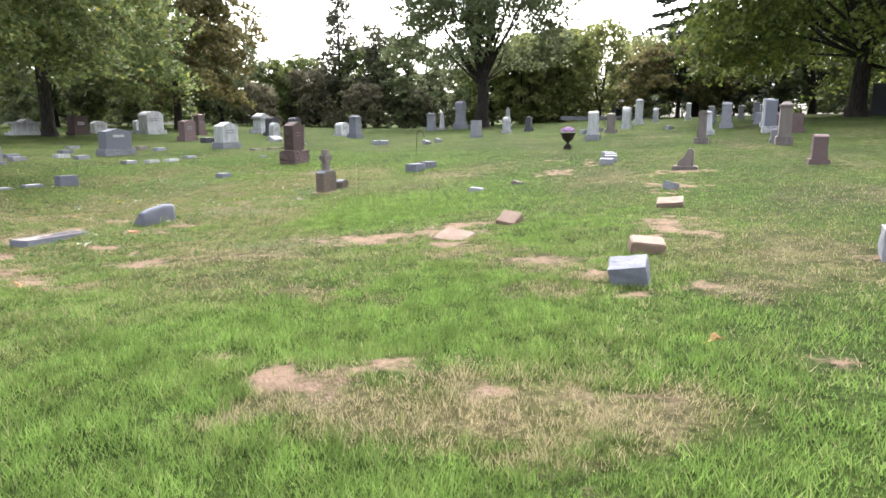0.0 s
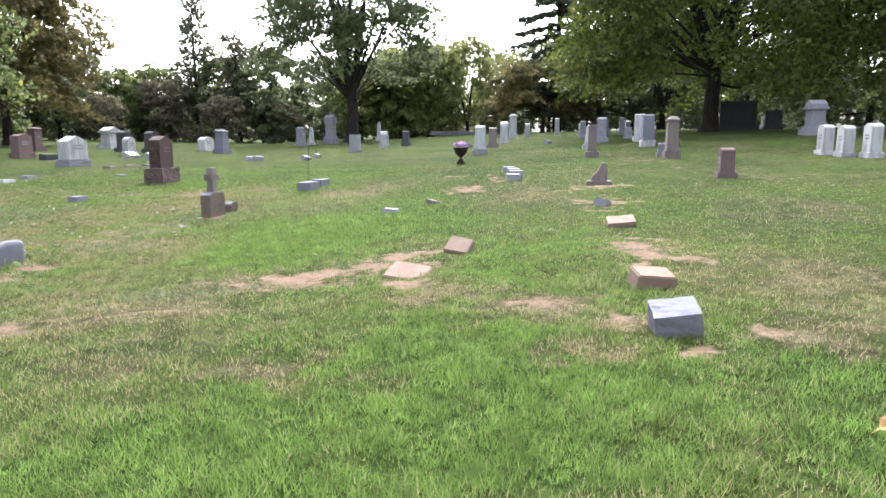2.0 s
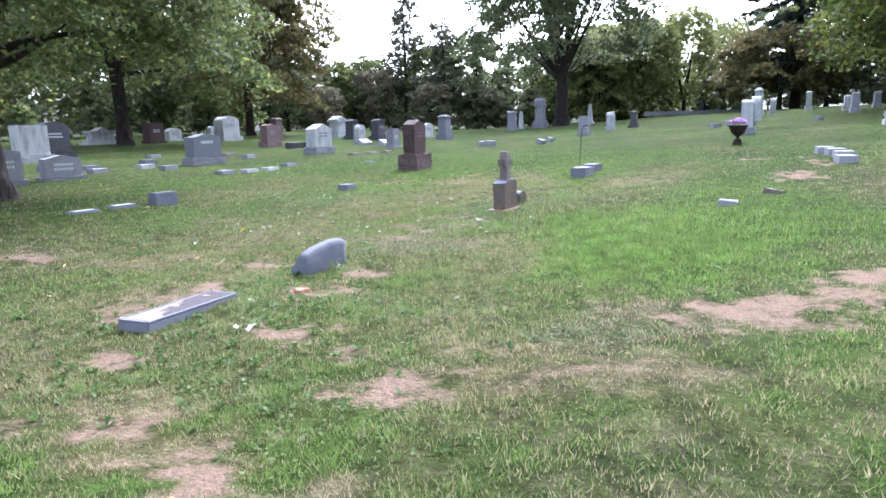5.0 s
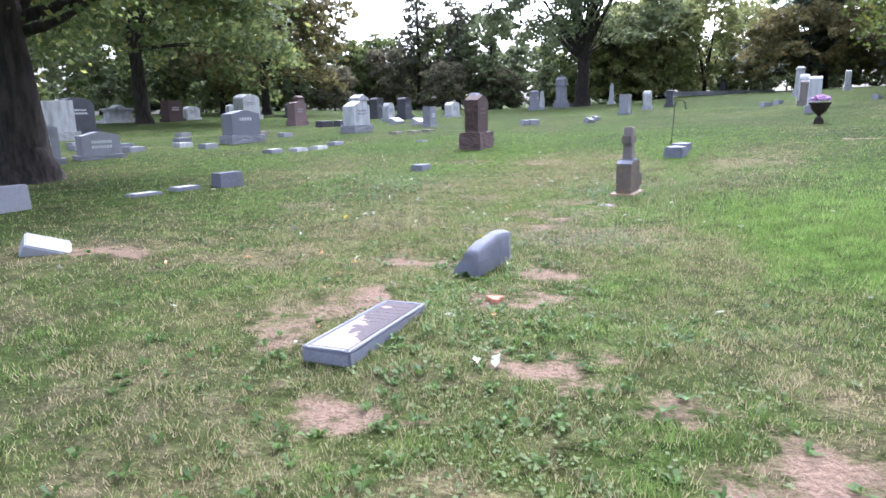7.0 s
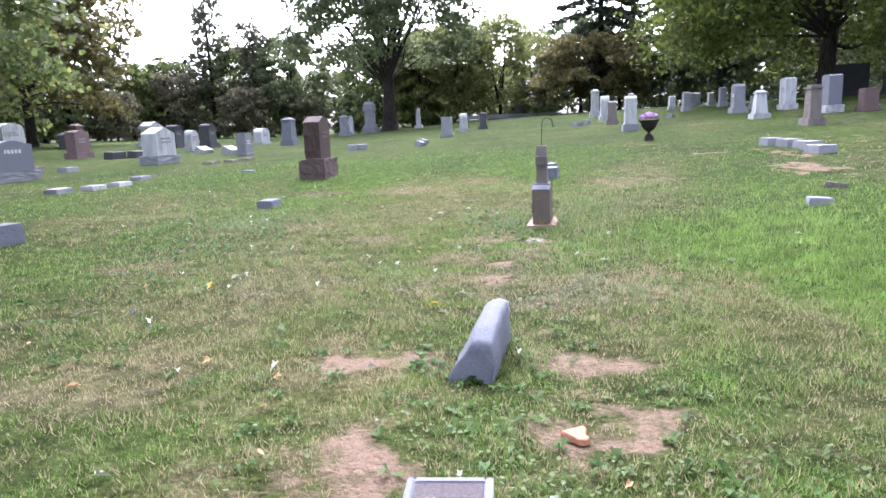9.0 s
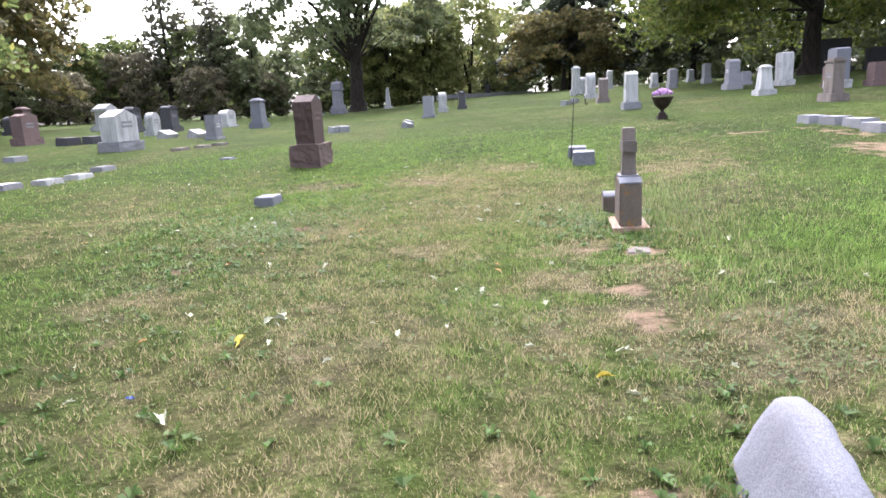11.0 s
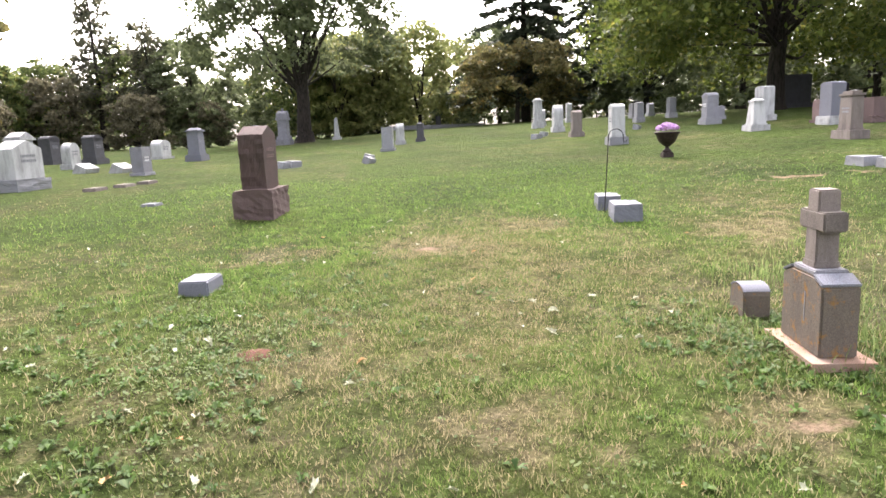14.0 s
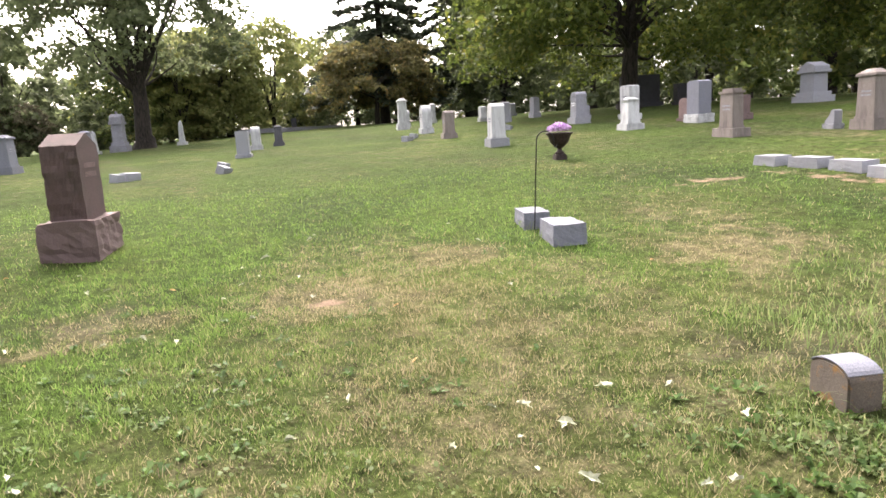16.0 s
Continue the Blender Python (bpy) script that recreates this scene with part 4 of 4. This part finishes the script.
# ---- stones to the west ----
g = tablet(-12.75, 27.6, 1.15, 0.55, 1.08, "slate", "serp", 0.24, text=False, base_m="grey", turn=58)
bars(g, 0.5, 0.82, 0.552, 1, M["letters"], "pale family name lettering", 0.1)
tablet(-10.0, 33.3, 1.0, 0.62, 1.3, "white", "gable", 0.26, base_m="pale", turn=60)
tablet(-14.8, 40.6, 0.95, 0.5, 1.25, "rose", "serp", 0.22)
tablet(-21.4, 50.6, 1.6, 0.9, 1.7, "white", "arch", 0.2)
pillar(-17.7, 50.5, 0.9, 0.7, 1.6, "rose")
pedestal(-15.2, 58.3, 1.8, 1.3, 1.75, "white")
tablet(-10.6, 45, 0.75, 0.4, 1.1, "white", "round", 0.2)
pillar(-10.4, 50.2, 1.2, 0.9, 1.45, "dark", "arch")
pillar(-12.6, 52.0, 1.2, 0.9, 1.45, "dark", "arch")
tablet(-7.5, 54.3, 1.3, 0.6, 1.05, "white", "arch", 0.12)
tablet(-7.4, 37.8, 0.65, 0.4, 0.95, "grey", "flat", 0.1)
tablet(-19.9, 28.3, 1.1, 0.7, 1.4, "white", "flat", 0.22, turn=58, text=False)
tablet(-20.7, 30.7, 1.2, 0.7, 1.5, "dark", "arch", 0.2, turn=58)
tablet(-14.2, 21.7, 1.0, 0.32, 0.68, "grey", "serp", 0.14, turn=58)
tablet(-14.75, 20.2, 0.85, 0.32, 0.95, "grey", "serp", 0.14, turn=58)
pedestal(-27.2, 44.6, 2.4, 0.9, 1.1, "white")
tablet(-24.6, 46.3, 1.1, 0.7, 1.3, "brown", "flat", 0.15)
tablet(-25.3, 50.4, 1.1, 0.5, 0.9, "white", "arch", 0.15)
tablet(-19.6, 55, 1.0, 0.6, 1.1, "dark", "arch", 0.2)
tablet(-23.5, 53, 0.8, 0.4, 1.0, "white", "arch", 0.2)
for x, y, m, t in ((-9.6, 41.0, "white", 25), (-8.3, 40.2, "white", 25), (-12.0, 39.0, "dark", 3), (-12.8, 38.5, "dark", 3)):
    low_marker(x, y, 0.8, 0.5, 0.3, m, tilt=(t, 0), sink=0.1, text=False, turn=60)
for x, y, m in ((-14.6, 24.0, "grey"), (-15.6, 25.2, "slate"), (-13.9, 25.6, "white"), (-16.4, 24.2, "grey"), (-12.9, 25.2, "pale"), (-15.0, 27.8, "slate"), (-17.4, 25.6, "grey"), (-12.2, 30.5, "pale"), (-13.6, 31.8, "tan"), (-16.5, 31.0, "pale")):
    low_marker(x, y, 0.55, 0.35, 0.14, m, text=False)


# ---- trees ----
def branch(bm, p, q, r0, r1, seg=8, bend=0.0, rs=None):
    """A tapered limb from p to q in short runs."""
    p, q = Vector(p), Vector(q)
    n = 6
    ax = (q - p).normalized()
    side = ax.orthogonal().normalized()
    up = ax.cross(side)
    off = Vector(rs.normal(size=3)) * bend if rs is not None else Vector((0, 0, 0))
    rings = []
    for k in range(n + 1):
        t = k / n
        c = p.lerp(q, t) + off * math.sin(t * math.pi)
        r = r0 + (r1 - r0) * t
        if k == 0:
            r *= 1.15
        rings.append([bm.verts.new(c + (side * math.cos(a) + up * math.sin(a)) * r * (1 + 0.1 * math.sin(3 * a + k))) for a in (2 * math.pi * j / seg for j in range(seg))])
    for a, b in zip(rings, rings[1:]):
        for j in range(seg):
            f = bm.faces.new((a[j], a[(j + 1) % seg], b[(j + 1) % seg], b[j]))
            f.smooth = True


def leaves(centres, size, rs, droop=0.0, flat=0.9):
    """Four-cornered leaves round the given centres, the flatter the more they face the sky."""
    n = len(centres)
    u = rs.normal(size=(n, 3))
    u[:, 2] = u[:, 2] * min(1.0, 0.9 / max(flat, 0.3)) - droop
    u /= np.linalg.norm(u, axis=1)[:, None]
    v = np.cross(u, rs.normal(size=(n, 3)) + np.array([0, 0, flat]))
    v /= np.linalg.norm(v, axis=1)[:, None] + 1e-6
    s = size * rs.uniform(0.55, 1.4, n)[:, None]
    out = np.empty((n, 4, 3))
    out[:, 0] = centres - u * s * 0.6
    out[:, 1] = centres + v * s * 0.42 + u * s * 0.1
    out[:, 2] = centres + u * s * 0.6
    out[:, 3] = centres - v * s * 0.42 + u * s * 0.1
    return out.reshape(-1, 3)


def broadleaf(name, x, y, h, spread, trunk_r, first, leaf, count, size, seed, lobes=38, label="", low=0.0, fork=None, sprays=9):
    rs = np.random.RandomState(seed)
    g = thing(name, x, y, label, "tree", "", 0.0, 0.1)
    bm = bmesh.new()
    fork = fork or first * 1.15
    branch(bm, (0, 0, 0), (rs.normal() * 0.1, rs.normal() * 0.1, fork), trunk_r, trunk_r * 0.72, 12)
    branch(bm, (0, 0, -0.05), (0, 0, trunk_r * 1.6), trunk_r * 1.45, trunk_r * 0.95, 12)
    ends = []
    for k in range(lobes):
        a = k * 2.39996 + rs.uniform(-0.4, 0.4)
        t = (k + 0.5) / lobes
        z = first + (h - first) * t ** 0.9
        rim = spread * math.sqrt(max(0.05, 1 - (abs(t - 0.33) / 0.72) ** 2.2)) * rs.uniform(0.55, 1.0)
        zz = z - low * (rim / spread) ** 2 * max(0, 1 - t * 1.8)
        ends.append((rim * math.cos(a), rim * math.sin(a), zz))
    for k in range(0, lobes, 3):
        ex, ey, ez = ends[k]
        s0 = min(fork * 0.7 + (ez - fork * 0.7) * rs.uniform(0.05, 0.5), h * 0.6)
        branch(bm, (0, 0, s0), (ex * 0.75, ey * 0.75, max(ez, s0 * 0.8)), trunk_r * rs.uniform(0.16, 0.3), trunk_r * 0.04, 6, 0.03 * spread, rs)
    if h > 9:
        for bx, by, top, thick in ((0.22, -0.05, 0.85, 0.66), (-0.3, 0.1, 0.78, 0.56), (0.5, 0.15, 0.62, 0.34), (-0.62, -0.12, 0.52, 0.3)):
            branch(bm, (0, 0, fork * 0.88), (spread * bx, spread * by, h * top), trunk_r * thick, trunk_r * 0.06, 8, 0.3, rs)
    part("trunk", bm, BARK, g)
    # each lobe is a heap of flat drooping sprays, with gaps between them
    per = count // (lobes * sprays)
    cs = []
    for e in ends:
        lr = spread * rs.uniform(0.2, 0.34)
        e = np.array(e)
        for _ in range(sprays):
            d = rs.normal(size=3)
            d /= np.linalg.norm(d)
            hub = e + d * lr * (0.3 + 0.75 * rs.uniform() ** 0.5) * np.array([1, 1, 0.7])
            out = hub * np.array([1, 1, 0]) / (np.hypot(hub[0], hub[1]) + 0.3)
            q = np.clip(rs.normal(size=(per, 3)), -1.7, 1.7) * np.array([0.30, 0.30, 0.10]) * lr * rs.uniform(0.7, 1.3)
            q[:, 2] -= 0.45 * (q @ out) + 0.25 * np.hypot(q[:, 0], q[:, 1]) ** 2 / lr
            cs.append(hub + q)
    v = leaves(np.concatenate(cs), size, rs, 0.35, 1.1)
    c = new("crown", mesh_from("crown", v, np.arange(len(v)).reshape(-1, 4), LEAF[leaf], 4))
    c.parent = g
    return g


def conifer(x, y, h, spread, r, bare_to, leaf, seed, label, tiers=30, sparse=1.0, size=0.5, open_crown=False, dense=60):
    rs = np.random.RandomState(seed)
    g = thing("conifer_tree", x, y, label, "tree", "", 0.0, 0.1)
    bm = bmesh.new()
    branch(bm, (0, 0, 0), (0, 0, h), r, r * 0.12, 10)
    cs = []
    for k in range(tiers):
        t = k / tiers
        z = bare_to + (h - bare_to) * t
        for j in range(int(5 * sparse) + 1):
            a = rs.uniform(0, 6.28)
            L = spread * (1 - t) ** 0.75 * rs.uniform(0.55, 1.1) + 0.3
            if open_crown:
                L = spread * rs.uniform(0.25, 1.0) * (1 - 0.65 * t)
            drop = 0.05 if open_crown else 0.10 + 0.12 * (1 - t)
            e = np.array([L * math.cos(a), L * math.sin(a), z - drop * L + rs.normal() * 0.12])
            branch(bm, (0, 0, z + 0.1 * L * (not open_crown)), tuple(e), r * 0.13, 0.02, 5)
            m = int(dense * L / spread * sparse) + 12
            if open_crown:
                # tufts at the ends of bare limbs
                hub = e * rs.uniform(0.55, 1.05, (5, 1))
                hub[:, 2] = e[2] + rs.normal(size=5) * 0.35
                cs.append(hub[rs.randint(0, 5, m)] + rs.normal(size=(m, 3)) * np.array([0.5, 0.5, 0.28]))
            else:
                s = rs.uniform(0.12, 1.05, m)[:, None]
                side = np.array([-math.sin(a), math.cos(a), 0]) * rs.normal(size=(m, 1)) * L * 0.17 * (1.2 - s)
                cs.append(np.array([0, 0, z + 0.1 * L]) * (1 - s) + e * s + side + rs.normal(size=(m, 3)) * np.array([0.12, 0.12, 0.10]))
    part("trunk", bm, BARK, g)
    v = leaves(np.concatenate(cs), size, rs, 0.1, 0.4 if open_crown else 2.6)
    c = new("crown", mesh_from("crown", v, np.arange(len(v)).reshape(-1, 4), LEAF[leaf], 4))
    c.parent = g
    return g


broadleaf("maple_tree", -13.0, 17.4, 12.5, 5.5, 0.46, 3.9, "maple", 110000, 0.125, 21, 62, "wide green maple with drooping low limbs and dark trunk", low=1.3, fork=3.2, sprays=14)
broadleaf("maple_tree", -24.8, 43.2, 13, 7.5, 0.42, 5.2, "maple", 46000, 0.24, 22, 50, "green maple with a dark trunk over gravestones", low=1.6, sprays=12)
broadleaf("oak_tree", 5.4, 85, 27, 11.0, 0.82, 9.5, "deep", 40000, 0.38, 23, 58, "large dark green oak with a forked trunk", low=2.2, fork=6.2, sprays=10)
broadleaf("oak_tree", 28.8, 45.8, 19, 11.5, 0.58, 4.8, "oak", 90000, 0.27, 24, 84, "broad yellow-green oak shading dark monuments", low=1.8, fork=5.0, sprays=11)
broadleaf("oak_tree", 37.0, 31.0, 15, 7.5, 0.5, 4.0, "oak", 36000, 0.27, 25, 46, "yellow-green oak at the cemetery's edge", low=1.6, sprays=11)
broadleaf("turning_tree", -25.5, 66, 15, 6.5, 0.4, 4.0, "autumn", 26000, 0.36, 26, 44, "tree with leaves turning yellow-brown", low=1.5)
broadleaf("turning_tree", 29.0, 82, 8.2, 6.4, 0.28, 3.0, "autumn", 14000, 0.36, 27, 30, "low spreading tree with brownish turning leaves", low=0.8)
conifer(33.2, 88, 29, 9.5, 0.55, 4.5, "spruce", 31, "tall dark spruce with layered drooping branches", 16, 1.6, 0.6, dense=85)
conifer(41.5, 82, 25, 8.5, 0.5, 4.0, "spruce", 32, "tall dark spruce with layered drooping branches", 15, 1.6, 0.6, dense=85)
conifer(-16.8, 112, 22.0, 5.0, 0.4, 5.0, "pine", 33, "thin sparse pine standing above the tree line", 20, 0.7, 0.46, True, dense=75)
conifer(-10.5, 110, 16.5, 4.6, 0.36, 4.0, "pine", 34, "thin sparse pine standing above the tree line", 16, 0.7, 0.46, True, dense=75)

# the woods round the cemetery: a few trees, each copied at other sizes and turns
KINDS = [broadleaf("woodland_tree", -34, 104, 15, 5.6, 0.35, 2.0, "deep", 6800, 0.52, 41, 42, "green woodland tree at the cemetery's edge", low=1.5, sprays=8),
         broadleaf("woodland_tree", 14, 118, 14, 5.6, 0.35, 1.8, "maple", 6800, 0.52, 42, 42, "green woodland tree at the cemetery's edge", low=1.5, sprays=8),
         broadleaf("woodland_tree", 24, 122, 15, 6.2, 0.35, 2.0, "fresh", 6600, 0.5, 43, 42, "light green woodland tree at the cemetery's edge", low=1.5, sprays=8),
         broadleaf("woodland_tree", -22, 112, 9, 5.0, 0.25, 1.2, "rust", 5600, 0.42, 44, 36, "brownish woodland tree at the cemetery's edge", low=1.0, sprays=8)]
KINDS.append(broadleaf("bush", 4, 112, 6.0, 4.2, 0.12, 0.6, "deep", 2300, 0.5, 45, 22, "dense green bush under the woodland trees", low=0.4, sprays=7))
for k in KINDS:
    tagged(k, group="woodland edge")
rw = random.Random(12)


def wood(kind, x, y, s):
    copy_thing(KINDS[kind], pose(x, y, height(x, y) - 0.1, 0, 0, rw.uniform(0, 360)) @ Matrix.Diagonal((s, s, s * rw.uniform(0.9, 1.1), 1)))


for k in range(30):
    a = radians(-62 + 124 * (k + rw.uniform(-0.3, 0.3)) / 29)
    r = rw.uniform(104, 128)
    px = r * math.sin(a)
    kind = 2 if 12 < px < 34 else rw.choice((0, 0, 1))
    wood(kind, px, r * math.cos(a), rw.uniform(0.8, 1.04))
for px, py, s in ((-28, 102, 0.7), (-12, 104, 0.75), (-4, 106, 0.6)):
    wood(3, px, py, s)
for px, py, kind, s in ((-40, 70, 0, 1.0), (-48, 60, 0, 1.1), (-36, 82, 0, 1.0), (-54, 48, 1, 1.0), (-60, 36, 0, 1.0), (-44, 52, 1, 0.9), (-33, 74, 1, 0.95), (-62, 22, 0, 1.1), (-50, 38, 3, 1.0),
                        (46, 66, 0, 1.1), (54, 58, 0, 1.1), (50, 44, 1, 1.1), (58, 34, 0, 1.1), (62, 48, 1, 1.0), (42, 76, 0, 1.1), (52, 24, 0, 1.0), (60, 12, 1, 1.0), (12, 100, 2, 0.75), (19, 104, 2, 0.9), (24, 102, 2, 0.9), (14.5, 106, 2, 0.85), (8, 104, 1, 0.75)):
    wood(kind, px, py, s)
# undergrowth at the foot of the woods
for k in range(24):
    a = radians(-66 + 132 * (k + rw.uniform(-0.4, 0.4)) / 23)
    d = rw.uniform(106, 126)
    wood(4, d * math.sin(a), d * math.cos(a), rw.uniform(0.6, 1.0))
for k in range(30):
    a = radians(-64 + 128 * (k + rw.uniform(-0.4, 0.4)) / 29)
    d = rw.uniform(129, 140)
    wood(4, d * math.sin(a), d * math.cos(a), rw.uniform(1.35, 1.8))
# behind the walk the woods close the place
for k in range(9):
    a = radians(100 + 160 * k / 8)
    wood(rw.choice((0, 1)), 75 * math.sin(a), 75 * math.cos(a), rw.uniform(0.9, 1.1))


# ---- small things on the lawn ----
def leaf_mesh(material, size, seed):
    rs = np.random.RandomState(seed)
    bm = bmesh.new()
    c = bm.verts.new((0, 0, 0.2 * size))
    ring = []
    for k in range(14):
        a = 2 * math.pi * k / 14
        r = size * (1.0 if k % 2 == 0 else 0.8) * rs.uniform(0.6, 1.15) * (1.3 if k in (0, 7) else 1)
        ring.append(bm.verts.new((r * math.cos(a), r * 0.55 * math.sin(a), size * (0.1 + 0.75 * abs(math.sin(a)) * rs.uniform(0.3, 1.0)))))
    for k in range(14):
        bm.faces.new((c, ring[k], ring[(k + 1) % 14]))
    me = bpy.data.meshes.new("fallen_leaf")
    bm.to_mesh(me)
    bm.free()
    me.materials.append(material)
    return me


def fallen_leaves():
    rl = random.Random(17)
    pale = [leaf_mesh(M["pale_leaf"], 0.042, s) for s in (1, 2, 3)]
    tan = [leaf_mesh(M["dead_leaf"], 0.04, s) for s in (4, 5)]
    yellow = leaf_mesh(M["yellow_leaf"], 0.045, 6)
    spots = [(-6.0, 14.0, yellow, 1.3), (-4.18, 12.76, yellow, 1.1), (-5.76, 14.42, pale[0], 1.8), (-6.38, 14.73, pale[1], 1.4), (2.93, 4.25, tan[0], 1.9), (-5.25, 9.35, pale[0], 1.0), (-3.98, 9.0, pale[1], 1.5), (-6.35, 13.1, pale[2], 1.6), (-3.37, 6.5, tan[1], 1.9)]
    near = [(-4.43, 20.39), (-2.55, 18.02), (-2.23, 17.82), (-3.08, 18.11), (-3.07, 17.81), (-4.27, 18.48), (-5.46, 18.96), (-3.29, 17.4), (-2.97, 22.88), (-4.19, 14.69), (-2.34, 14.22), (-3.88, 14.14), (-3.9, 13.04), (-5.05, 13.79),
            (-4.91, 15.23), (-6.78, 18.0), (-5.45, 18.79), (-5.69, 18.2), (-3.03, 17.83), (-4.91, 16.97), (-5.78, 16.87), (-6.44, 10.09), (-5.94, 11.8), (-5.37, 11.71), (-5.84, 14.42), (-4.08, 9.0)]
    spots += [(x, y, rl.choice(pale), rl.uniform(0.95, 1.4)) for x, y in near]
    for _ in range(120):
        t = rl.uniform(0, 1)
        x, y = rl.gauss(-5.2, 2.0) + 1.5 * t, rl.uniform(9.5, 24)
        spots.append((x, y, rl.choice(pale + pale + tan), rl.uniform(0.6, 1.15)))
    for x, y, me, s in spots:
        ob = new("fallen_leaf", me)
        ob.matrix_basis = pose(x, y, height(x, y) + 0.018, rl.uniform(-25, 25), rl.uniform(-25, 25), rl.uniform(0, 360)) @ Matrix.Diagonal((s, s, s, 1))
        tagged(ob, "pale curled fallen leaf lying on the grass" if me in pale else "yellow fallen leaf lying on the grass" if me is yellow else "tan dried fallen leaf lying on the grass", "leaf", "fallen leaves")


fallen_leaves()
g = thing("clay_shard", -4.02, 10.45, "broken orange clay shard lying on bare soil", "shard", "", 25, 0.0, (25, 8))
part("shard", slab(0.15, 0.03, 0.13, "broken", bevel=0.004), M["clay"], g).matrix_basis = pose(0, 0, 0.02, 65, 0, 0)
g = thing("soil_spot", -5.39, 17.86, "small heap of reddish soil in the grass", "soil", sink=0.01)
bm = lathe([(0.18, 0.0), (0.13, 0.018), (0.07, 0.028), (0.01, 0.03)], 18)
for v in bm.verts:
    v.co.x *= 1 + 0.6 * noise.noise(v.co * 12)
    v.co.y *= 0.7 + 0.6 * noise.noise(v.co * 11)
part("mound", bm, M["soil"], g)

scrap = new("plastic_scrap", leaf_mesh(M["blue"], 0.03, 12))
scrap.matrix_basis = pose(-6.55, 13.41, height(-6.55, 13.41) + 0.02, 10, 20, 40)
tagged(scrap, "small crumpled blue plastic scrap in the grass", "litter")
